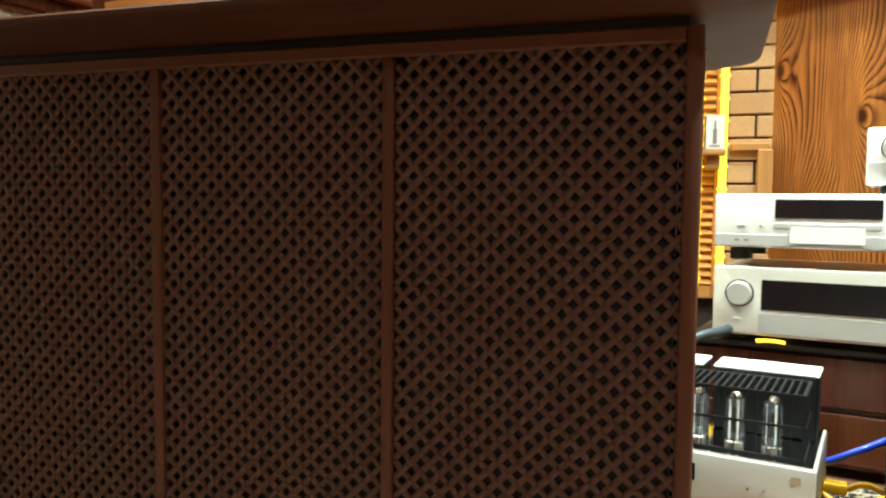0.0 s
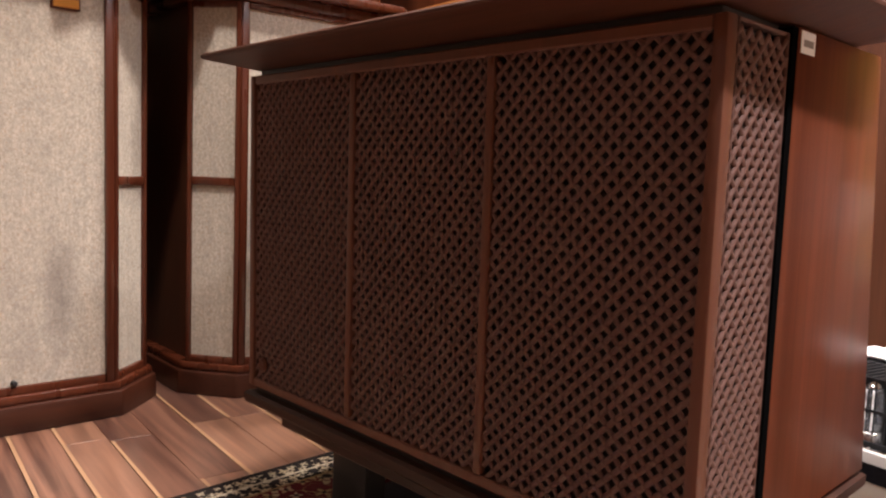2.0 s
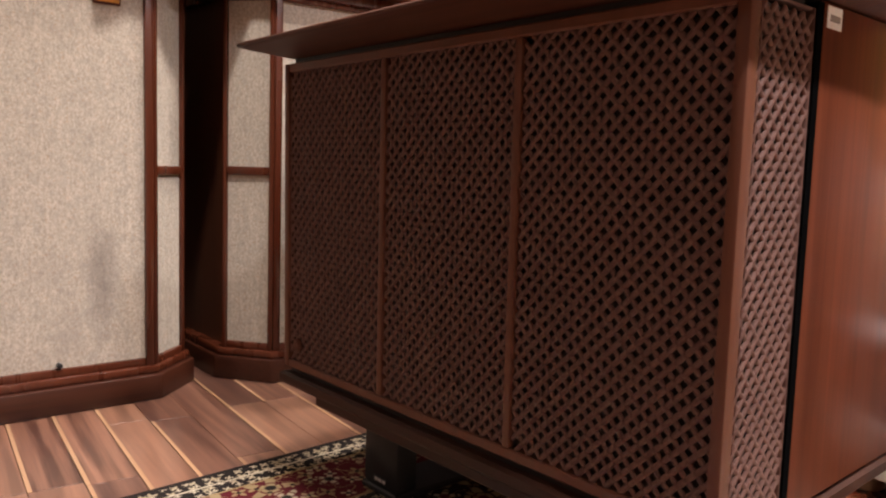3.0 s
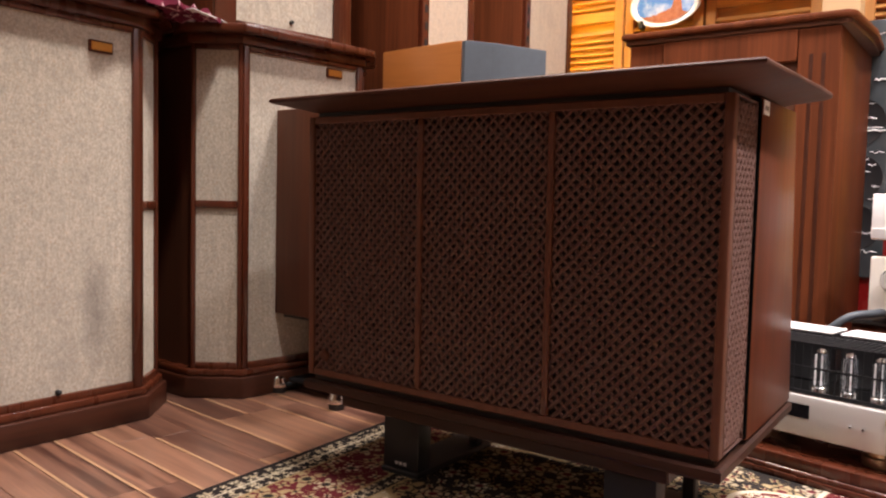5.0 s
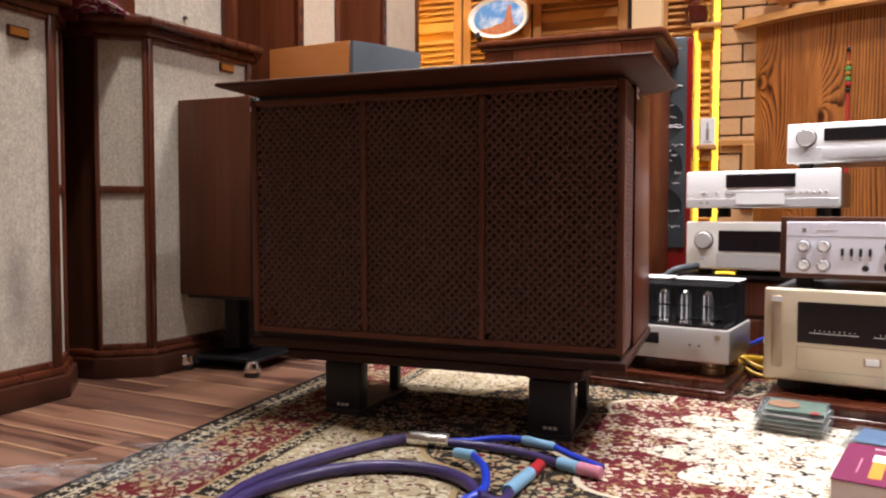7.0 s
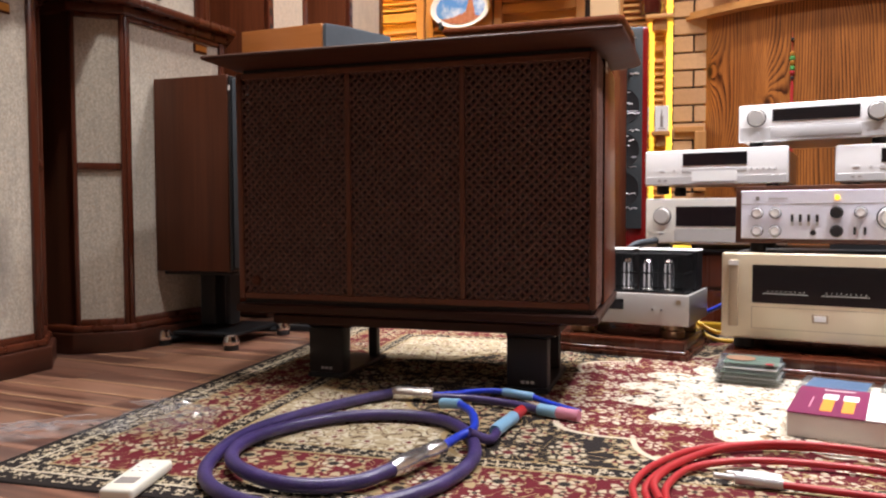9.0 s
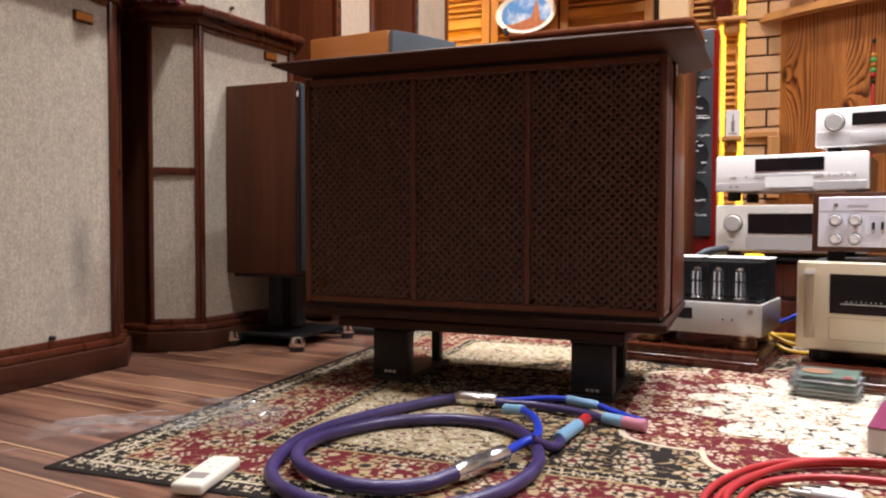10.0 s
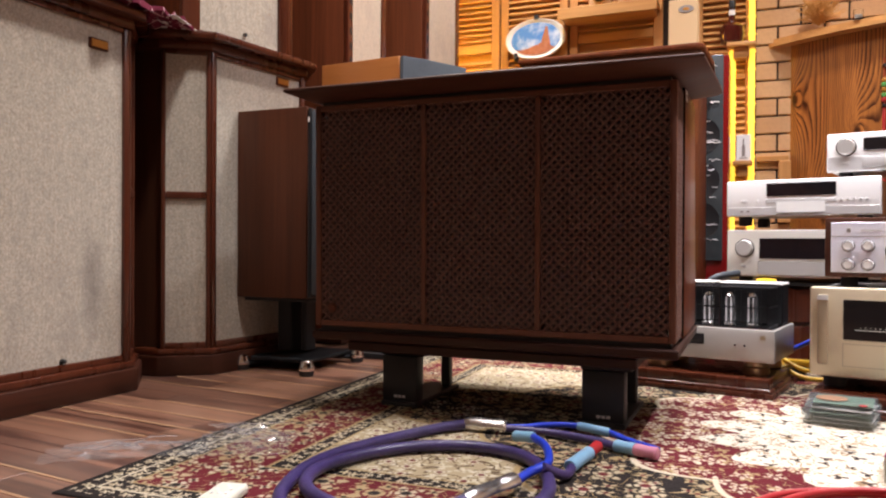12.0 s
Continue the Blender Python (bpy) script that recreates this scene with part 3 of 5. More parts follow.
def bracket(x0, x1, z, depth, label):
    b = thing("wall_shelf", pose((x0 + x1) / 2, WALL_N - 0.05, z), label, "shelf")
    w = (x1 - x0) / 2
    part("board", box(-w, w, -depth, 0, -0.022, 0, 0.005, 2), M_PINE, b)
    part("support", box(-w * 0.55, w * 0.55, -depth * 0.7, 0, -0.075, -0.022, 0.008, 2), M_PINE, b)
    return b


bracket(0.14, 0.272, 1.385, 0.1, "small pine bracket shelf holding a liquor bottle")
bracket(0.17, 0.26, 0.815, 0.1, "small pine bracket shelf holding a bottle carton")

shelf = thing("display_shelf", pose(-0.43, WALL_N - 0.05, 1.60), "deep pine display shelf on the shutters", "shelf")
part("board", box(-0.25, 0.25, -0.14, 0, 0, 0.026, 0.004, 2), M_PINE, shelf)
part("fascia", box(-0.25, 0.25, -0.145, -0.14, -0.03, 0.026, 0.003), M_PINE, shelf)
part("underside", box(-0.235, 0.235, -0.135, 0, -0.026, -0.001, 0.002), M_PINE, shelf)


def desk_clock(x, z, r, label):
    c = thing("clock", pose(x, WALL_N - 0.13, z), label, "clock", "clocks on the display shelf")
    part("case", box(-r - 0.02, r + 0.02, -0.02, 0.03, 0, 2 * r + 0.03, 0.006, 2), M_PAPERBOX, c)
    part("bezel", turned([(r, -0.03), (r, -0.022), (r * 0.86, -0.022), (r * 0.86, -0.03)], (0, 0, r + 0.015), "y"), M_BRASS, c, "brass bezel")
    part("dial", turned([(r * 0.86, -0.026), (r * 0.86, -0.022)], (0, 0, r + 0.015), "y"), M_WHITE, c, "white dial")


desk_clock(-0.47, 1.627, 0.035, "pale wooden desk clock with a round white dial")
desk_clock(-0.33, 1.627, 0.028, "small pale wooden desk clock on a shelf")

plate = thing("decorative_plate", pose(-0.827, WALL_N - 0.085, 1.516, -8, 0, 0), "oval plate painted with a red rock spire under blue sky", "plate")


def oval(bm, rows, rx, rz, seg=48):
    rings = []
    for k, y in rows:
        rings.append([bm.verts.new((rx * k * math.cos(2 * math.pi * i / seg), y, rz * k * math.sin(2 * math.pi * i / seg))) for i in range(seg)])
    for a, b in zip(rings, rings[1:]):
        for i in range(seg):
            bm.faces.new((a[i], a[(i + 1) % seg], b[(i + 1) % seg], b[i]))
    bm.faces.new(rings[0])
    bm.faces.new(rings[-1])
    return bm


part("rim", oval(bmesh.new(), [(0.55, 0.012), (0.98, 0.002), (1.0, -0.002), (0.98, -0.005), (0.83, 0.003), (0.8, 0.006)], 0.168, 0.113), M_WHITE, plate, "glazed white rim with a beaded edge")
part("picture", oval(bmesh.new(), [(0.79, 0.0055), (0.81, 0.0005)], 0.168, 0.113), M_PICTURE, plate, "painted landscape")
part("hanger", box(-0.012, 0.012, -0.008, 0.03, 0.107, 0.135, 0.003), M_BLACK, plate, "black wire hanger")
part("hanger", box(-0.115, -0.095, -0.012, 0.03, -0.112, -0.075, 0.003), M_BLACK, plate, "black wire hanger")
bead = mesh_of("bead", turned([(0.0006, -0.0025), (0.0022, -0.001), (0.0022, 0.001), (0.0006, 0.0025)], axis="y", seg=8), M_WHITE)
for i in range(56):
    a = 2 * math.pi * i / 56
    piece("bead", bead, plate, pose(0.154 * math.cos(a), -0.006, 0.1035 * math.sin(a)))

# liquor bottle on its bracket
bottle = thing("liquor_bottle", pose(0.162, WALL_N - 0.1, 1.385) @ Matrix.Scale(1.15, 4), "squat dark red liquor bottle on a bracket shelf", "bottle")
part("body", turned([(0.03, 0), (0.045, 0.006), (0.05, 0.04), (0.047, 0.07), (0.03, 0.09), (0.014, 0.1), (0.012, 0.15)], seg=32), M_BOTTLE, bottle)
part("stopper", turned([(0.013, 0.148), (0.014, 0.155), (0.014, 0.178), (0.009, 0.186)], seg=20), M_BLACK, bottle, "black stopper")
part("collar", turned([(0.0135, 0.12), (0.0135, 0.142)], seg=20), M_WHITE, bottle, "pale paper collar")

carton = thing("bottle_carton", pose(0.217, WALL_N - 0.1, 0.815, 0, 0, 4), "white carton printed with a dark bottle", "carton")
part("box", box(-0.033, 0.033, -0.035, 0.035, 0, 0.125, 0.002), M_WHITE, carton)
part("print", box(-0.007, 0.007, -0.0365, -0.035, 0.02, 0.075, 0.0005), M_INK, carton, "printed grey bottle body")
part("print", box(-0.003, 0.003, -0.0365, -0.035, 0.075, 0.105, 0.0005), M_INK, carton, "printed grey bottle neck")
part("print", box(-0.018, 0.018, -0.0365, -0.035, 0.01, 0.015, 0.0003), M_INK, carton, "grey printed bar")

# pale wall and brickwork
bricks = thing("brick_facing", pose(0.27, WALL_N, 0.0), "sandy brick facing with dark recessed joints", "brickwork")
tagged(bricks, kind="structure")
BH, BL, J = 0.087, 0.205, 0.009
full = mesh_of("brick", box(0, BL - J, -0.012, 0.004, 0, BH - J, 0.003), M_BRICK)
half = mesh_of("brick", box(0, BL / 2 - J, -0.012, 0.004, 0, BH - J, 0.003), M_BRICK)
for row in range(3, 24):
    z = row * BH
    if row % 2:
        for k in range(6):
            piece("brick", full, bricks, pose(0.0 + k * BL, 0, z))
    else:
        piece("brick", half, bricks, pose(0, 0, z))
        for k in range(6):
            piece("brick", full, bricks, pose(BL / 2 + k * BL, 0, z))
trim_board = single("wall_batten", box(0, 0.055, -0.03, 0, 0, 0.3, 0.004), M_PINE_V, pose(0.375, WALL_N - 0.014, 0.52), "short pine batten against the brickwork", "batten")
single("wall_batten", box(-0.08, 0.06, -0.025, 0, 0, 0.03, 0.004), M_PINE, pose(0.36, WALL_N - 0.014, 0.815), "pale pine cross batten against the brickwork", "batten")

# curved bar
bar = thing("bar_counter", pose(1.31, 4.36, 0), "curved bar counter of burnt knotty pine", "bar counter")


def arc_band(r0, r1, z0, z1, a0, a1, n=60, bevel=0.0):
    pts = [(r1 * math.sin(radians(a0 + (a1 - a0) * i / n)), -r1 * math.cos(radians(a0 + (a1 - a0) * i / n))) for i in range(n + 1)]
    pts += [(r0 * math.sin(radians(a1 + (a0 - a1) * i / n)), -r0 * math.cos(radians(a1 + (a0 - a1) * i / n))) for i in range(n + 1)]
    return prism(pts, z0, z1, 0.0)


part("front", arc_band(1.38, 1.42, 0.0, 1.372, -39.2, 26), M_BAR, bar)
part("top", arc_band(1.18, 1.485, 1.372, 1.388, -41.5, 26), M_PINE, bar, "overhanging pine ledge")
part("top", arc_band(1.18, 1.47, 1.388, 1.41, -41.5, 26), M_PINE, bar, "overhanging pine ledge")

garland = thing("bead_pendant", pose(0.792, 3.03, 0.835), "hanging pendant of red, green and gold beads", "ornament")
part("cord", sweep([Vector((0, 0, z)) for z in (0.0, 0.2, 0.4)], 0.0015, 6), M_RED, garland)
for z, m_, r in ((0.365, M_BLACK, 0.009), (0.30, M_BRASS, 0.012), (0.28, M_PLANTS, 0.013), (0.26, M_BRASS, 0.012), (0.235, M_PLANTS, 0.012), (0.215, M_RED, 0.012), (0.19, M_BLACK, 0.009)):
    part("bead", turned([(r * 0.3, z - r), (r * 0.85, z - r * 0.6), (r, z), (r * 0.85, z + r * 0.6), (r * 0.3, z + r)], seg=14), m_, garland)
part("tassel", turned([(0.003, 0.18), (0.006, 0.16), (0.009, -0.28), (0.008, -0.29)], seg=12), M_RED, garland, "red tassel")

random.seed(5)
posy = thing("dried_flowers", pose(0.54, 3.14, 1.41), "bushy bunch of dried golden flowers on the bar", "dried flowers")
for i in range(190):
    a, tilt, ln = random.uniform(0, 6.28), random.uniform(0.05, 1.75), random.uniform(0.06, 0.105)
    way = Vector((math.cos(a) * math.sin(tilt), math.sin(a) * math.sin(tilt), math.cos(tilt)))
    tip = way * ln + Vector((0, 0, 0.062))
    bend = Vector((random.uniform(-0.014, 0.014), random.uniform(-0.014, 0.014), random.uniform(-0.012, 0.012)))
    tip.z = max(tip.z, 0.008)
    part("stem", sweep(smooth_path([(0, 0, 0.02), tuple(way * ln * 0.4 + Vector((0, 0, 0.055)) + bend), tuple(tip + bend * 0.3), tuple(tip + bend * 1.2 + Vector((0, 0, 0.004)))], 3), 0.0021, 5), M_DRIED, posy)
glass_cup = thing("tealight_glass", pose(0.69, 3.035, 1.41), "small clear glass tealight holder on the bar", "candle holder")
part("cup", turned([(0.016, 0), (0.02, 0.004), (0.021, 0.045), (0.018, 0.045), (0.017, 0.006), (0.004, 0.005)], seg=24), M_TUBEGLASS, glass_cup)
part("candle", turned([(0.015, 0.006), (0.015, 0.022)], seg=20), M_WHITE, glass_cup)

# ---- tall speakers along the side wall ----
def tall_speaker(x, y0, y1, top, label):
    s = thing("tall_speaker", pose(x, (y0 + y1) / 2, 0), label, "speaker", "tall cloth-fronted speakers")
    w = (y1 - y0) / 2
    part("cabinet", box(-0.62, -0.012, -w, w, 0.05, top, 0.006, 2), M_MAHOG, s)
    part("plinth", box(-0.6, -0.03, -w + 0.02, w - 0.02, 0, 0.05, 0.004), M_DARKWOOD, s)
    for side in (-1, 1):
        yy = side * (w - 0.02)
        part("stile", box(-0.015, 0.006, yy - 0.02, yy + 0.02, 0.05, top, 0.003), M_TRIM, s)
    part("grille", box(-0.02, 0.0, -w + 0.04, w - 0.04, 0.1, top - 0.05, 0.002), M_TANCLOTH, s, "tan grille cloth")
    me = mesh_of("slot", box(-0.002, 0.008, -0.008, 0.008, -0.014, 0.014, 0.001), M_BLACK)
    z = 0.9
    while z < top - 0.06:
        piece("slot", me, s, pose(0.0, -w + 0.02, z))
        z += 0.06
    return s


tall_speaker(-1.225, 1.86, 2.19, 1.78, "tall mahogany speaker with a tan cloth front")
tall_speaker(-1.165, 2.48, 2.9, 1.8, "tall mahogany speaker with a wide tan cloth front")

# cherry speaker with a grey front, on a stand
cherry = thing("cherry_speaker", pose(-0.85, 1.57, 0.56, 0, 0, 0), "cherry veneered speaker with a grey cloth front", "speaker")
CH = [(0.0, 0.0), (0.13, 0.262), (-0.20, 0.40), (-0.335, 0.03)]
part("cabinet", prism(offset(CH, -0.004), 0, 0.497, 0.003), M_ORANGE, cherry)
gx = Vector((0.13, 0.262)).normalized()
gn = Vector((gx.y, -gx.x))
q = [Vector((0, 0)) + gx * 0.004, Vector((0.13, 0.262)) - gx * 0.004]
part("grille", prism([tuple(q[0]), tuple(q[0] + gn * 0.02), tuple(q[0] + gn * 0.03 + gx * 0.09), tuple(q[1] + gn * 0.03), tuple(q[1])], 0.004, 0.493, 0.003), M_GREYCLOTH, cherry, "slate grey cloth grille")
stand_c = thing("speaker_stand", pose(-0.98, 1.75, 0), "black metal speaker stand", "stand")
part("column", box(-0.04, 0.04, -0.04, 0.04, 0.02, 0.545, 0.004), M_STEEL_BLACK, stand_c)
part("top_plate", box(-0.12, 0.12, -0.13, 0.13, 0.545, 0.557, 0.002), M_STEEL_BLACK, stand_c)
part("base_plate", box(-0.14, 0.14, -0.15, 0.15, 0.0, 0.02, 0.003), M_STEEL_BLACK, stand_c)


# ---- corner speakers ----
def corner_speaker(outline, faces, label, cap=1.05, hole=None, marks=None):
    """A corner speaker over a plan outline (counter-clockwise); faces lists the cloth faces by start index, with a middle rail or without."""
    cx, cy = outline[0]
    o = [(x - cx, y - cy) for x, y in outline]
    s = thing("corner_speaker", pose(cx, cy, 0), label, "speaker", "corner speakers in a row")
    part("cabinet", prism(offset(o, -0.014), 0.02, cap - 0.03), M_DARKWOOD, s)
    # same timber as the trim, in its darkened shade copy
    part("base", prism(offset(o, 0.026), 0.0, 0.062, 0.006), M_BASE, s)
    part("base_moulding", prism(offset(o, 0.016), 0.062, 0.082, 0.006), M_TRIM, s)
    part("top_moulding", prism(offset(o, 0.014), cap - 0.052, cap - 0.024, 0.006), M_TRIM, s)
    part("top", prism(offset(o, 0.045), cap - 0.024, cap, 0.007), M_TRIM, s)
    for start, rail in faces:
        a, b = Vector(o[start]), Vector(o[(start + 1) % len(o)])
        length, d = (b - a).length, (b - a).normalized()
        ang = math.degrees(math.atan2(d.y, d.x))
        m = pose(a.x, a.y, 0, 0, 0, ang)
        sw = 0.02 if length > 0.2 else 0.013

        def fit_part(name, bm, mat, lab=""):
            ob = part(name, bm, mat, s, lab)
            ob.data.transform(m)
            return ob

        for x0 in (0.0, length - sw):
            fit_part("stile", box(x0, x0 + sw, -0.006, 0.016, 0.08, cap - 0.05, 0.004, 2), M_TRIM)
        fit_part("rail", box(sw, length - sw, -0.005, 0.014, cap - 0.066, cap - 0.05, 0.004, 2), M_TRIM)
        fit_part("rail", box(sw, length - sw, -0.005, 0.014, 0.08, 0.1, 0.004, 2), M_TRIM)
        if rail:
            fit_part("rail", box(sw, length - sw, -0.005, 0.012, rail - 0.011, rail + 0.011, 0.004, 2), M_TRIM)
        fit_part("grille", box(sw - 0.003, length - sw + 0.003, 0.004, 0.016, 0.095, cap - 0.063, 0.002), M_CLOTH_STAINED if marks and start == marks[0] else M_CLOTH, "flecked grey-beige grille cloth")
        if hole and start == hole[0]:
            fit_part("badge", box(hole[1] - 0.03, hole[1] + 0.03, -0.003, 0.006, hole[2] - 0.014, hole[2] + 0.014, 0.002), M_TRIM, "dark badge frame")
            fit_part("badge_plate", box(hole[1] - 0.026, hole[1] + 0.026, -0.005, 0.0, hole[2] - 0.01, hole[2] + 0.01, 0.001), M_BRASS, "amber brass nameplate")
        if marks and start == marks[0]:
            fit_part("knob", turned([(0.006, 0.004), (0.006, -0.008), (0.004, -0.01)], (marks[1], 0, marks[2]), "y", 14), M_BLACK, "small black screw")
    return s


SPK1 = [(-1.52, 0.0), (-1.31, 0.2), (-1.306, 0.816), (-1.402, 0.926), (-1.98, 0.93), (-1.98, 0.0)]
corner_speaker(SPK1, ((0, 0.55), (1, None), (2, 0.55)), "large mahogany corner speaker with flecked cloth front", 1.045, (1, 0.515, 0.93), (1, 0.405, 0.108))
SPK2 = [(-1.6, 1.035), (-1.393, 1.03), (-1.274, 1.115), (-1.22, 1.545), (-1.33, 1.67), (-1.97, 1.67), (-1.97, 1.035)]
corner_speaker(SPK2, ((1, 0.555), (2, None), (3, 0.555)), "mahogany corner speaker with angled cloth panels", 1.055, (2, 0.325, 0.968))

upper = thing("upper_speaker", pose(-1.35, 1.13, 1.056, 0, 0, 78.5), "mahogany speaker with a pale cloth front, on a corner speaker", "speaker")
part("cabinet", box(-0.05, 0.42, 0.012, 0.4, 0, 0.72, 0.005, 2), M_MAHOG, upper)
for x0 in (-0.05, 0.352):
    part("stile", box(x0, x0 + 0.068, -0.004, 0.014, 0, 0.72, 0.004, 2), M_TRIM, upper)
part("rail", box(0.018, 0.352, -0.003, 0.014, 0, 0.032, 0.004, 2), M_TRIM, upper)
part("rail", box(0.018, 0.352, -0.003, 0.014, 0.69, 0.72, 0.004, 2), M_TRIM, upper)
part("grille", box(0.016, 0.354, 0.003, 0.014, 0.03, 0.692, 0.002), M_CLOTH, upper, "pale grille cloth")
part("knob", turned([(0.006, 0.003), (0.006, -0.008)], (0.2, 0, 0.055), "y", 12), M_BLACK, upper, "small black screw")


# cloths on the corner speaker
def draped(name, x0, x1, y0, y1, z, amp, seed, nx, ny, mat, m, label, thick=0.006):
    bm = bmesh.new()
    g = [[bm.verts.new((x0 + (x1 - x0) * i / nx, y0 + (y1 - y0) * j / ny,
                        z + amp * (0.5 + noise.noise(Vector((i * 0.45 + seed, j * 0.4, seed)))) + amp * 0.5 * noise.noise(Vector((i * 1.3, j * 1.1, seed * 2)))))
          for j in range(ny + 1)] for i in range(nx + 1)]
    low = [[bm.verts.new((v.co.x, v.co.y, max(z, v.co.z - thick))) for v in row] for row in g]
    for i in range(nx):
        for j in range(ny):
            bm.faces.new((g[i][j], g[i + 1][j], g[i + 1][j + 1], g[i][j + 1]))
            bm.faces.new((low[i][j + 1], low[i + 1][j + 1], low[i + 1][j], low[i][j]))
    rim = [(i, 0) for i in range(nx)] + [(nx, j) for j in range(ny)] + [(i, ny) for i in range(nx, 0, -1)] + [(0, j) for j in range(ny, 0, -1)]
    for (i, j), (k, l) in zip(rim, rim[1:] + rim[:1]):
        bm.faces.new((g[i][j], low[i][j], low[k][l], g[k][l]))
    return single(name, bm, mat, m, label, "cloth")


draped("plaid_cloth", -0.12, 0.1, -0.2, 0.16, 0, 0.034, 3.0, 16, 22, M_PLAID, pose(-1.355, 0.87, 1.047, 0, 0, 8), "folded wine-coloured cloth with white checks", 0.012)
draped("yellow_towel", -0.12, 0.12, -0.16, 0.16, 0, 0.035, 8.0, 14, 18, M_YELLOW_CLOTH, pose(-1.4, 0.56, 1.047, 0, 0, -6), "yellow towel laid on the corner speaker", 0.012)
single("paper_sheet", box(-0.06, 0.06, -0.1, 0.1, 0, 0.002, 0.0005), M_WHITE, pose(-1.33, 1.0, 1.0575, 0, 0, 20), "sheet of white paper under the cloth", "paper")

# ---- bookshelf speaker on its stand ----
bs = thing("bookshelf_speaker", pose(-1.258, 1.226, 0.235, 0, 0, 0), "walnut bookshelf speaker with a dark grey front on a stand", "speaker")
part("cabinet", box(0, 0.262, 0, 0.31, 0, 0.598, 0.003, 2), M_BOOK, bs)
part("baffle", box(0.2625, 0.272, 0.004, 0.306, 0.004, 0.594, 0.002), M_BLACK, bs, "black baffle")
part("grille", box(0.2725, 0.3, 0.008, 0.302, 0.012, 0.588, 0.006, 2), M_GREYCLOTH, bs, "dark grey cloth grille")
part("badge", box(0.264, 0.271, 0.0015, 0.004, 0.55, 0.565, 0.001), M_SILVER, bs, "small silver badge")
st = thing("speaker_stand", pose(-1.13, 1.4, 0.0), "black speaker stand on chrome ball feet", "stand")
part("top_plate", box(-0.12, 0.13, -0.15, 0.13, 0.222, 0.234, 0.003), M_STEEL_BLACK, st)
part("column", box(-0.06, -0.005, -0.05, 0.03, 0.05, 0.222, 0.004), M_STEEL_BLACK, st)
part("column", box(0.02, 0.04, -0.03, 0.03, 0.05, 0.222, 0.003), M_STEEL_BLACK, st)
part("base_plate", box(-0.095, 0.13, -0.15, 0.12, 0.03, 0.042, 0.003), M_CAGE, st)
for bx, by in ((-0.106, -0.175), (0.15, -0.195), (0.153, 0.112), (-0.12, 0.143)):
    part("arm", sweep([Vector((bx * 0.3, by * 0.3, 0.028)), Vector((bx * 0.9, by * 0.9, 0.02))], 0.009, 8), M_CAGE, st)
for bx, by in ((-0.106, -0.175), (0.15, -0.195), (0.153, 0.112), (-0.12, 0.143)):
    f = part("foot", turned([(0.016, 0.0), (0.0215, 0.002), (0.023, 0.018)], (bx, by, 0.0), seg=20), M_BLACK, st, "black foot pad")
    part("ball", turned([(0.0235, 0.018), (0.0245, 0.021), (0.0245, 0.031), (0.021, 0.037), (0.019, 0.044), (0.014, 0.048), (0.004, 0.049)], (bx, by, 0.0), seg=24), M_CHROME, f, "polished chrome dome")

# ---- mahogany cabinet behind ----
mc = thing("mahogany_cabinet", pose(-0.258, 2.55, 0, 0, 0, -1), "tall mahogany speaker cabinet with slotted side pilasters", "speaker cabinet")
part("carcass", box(-0.335, 0.325, -0.3, 0.3, 0.05, 1.132, 0.006, 2), M_MAHOG, mc)
part("plinth", box(-0.345, 0.335, -0.31, 0.31, 0, 0.05, 0.005), M_DARKWOOD, mc)
TOP = [(-0.365, -0.335), (0.345, -0.335), (0.365, -0.31), (0.375, 0.02), (0.36, 0.31), (-0.365, 0.31)]
part("top", prism(TOP, 1.148, 1.17, 0.008), M_MAHOG, mc)
part("top_moulding", prism(offset(TOP, -0.014), 1.132, 1.148, 0.004), M_DARKWOOD, mc)
for x0 in (-0.335, 0.205):
    pil = part("pilaster", box(x0, x0 + 0.12, -0.316, -0.3, 0.05, 1.13, 0.004), M_MAHOG, mc)
    for k in (0.04, 0.075):
        part("slot", box(x0 + k - 0.0055, x0 + k + 0.0055, -0.3175, -0.3155, 0.14, 1.05, 0.0008), M_BASE, pil, "dark upright slot")
part("frieze", box(-0.215, 0.205, -0.322, -0.3, 1.03, 1.13, 0.004), M_MAHOG, mc)
part("panel", box(-0.215, 0.205, -0.306, -0.3, 0.06, 1.03, 0.002), M_DARKWOOD, mc)

gift = thing("gift_box", pose(-0.025, 2.79, 1.171, 0, 0, 0), "pale wooden gift box with a dark crest", "box")
part("box", box(-0.062, 0.062, -0.05, 0.05, 0, 0.33, 0.003), M_PAPERBOX, gift)
part("crest", oval(bmesh.new(), [(1.0, -0.0505), (0.96, -0.0525)], 0.033, 0.017), M_INK, gift, "dark oval crest")
part("crest", oval(bmesh.new(), [(1.0, -0.0526), (0.9, -0.0535)], 0.014, 0.007), M_BRASS, gift, "brass crest centre")
gift.children[1].location = (0.012, 0, 0.285)
gift.children[2].location = (0.012, 0, 0.285)

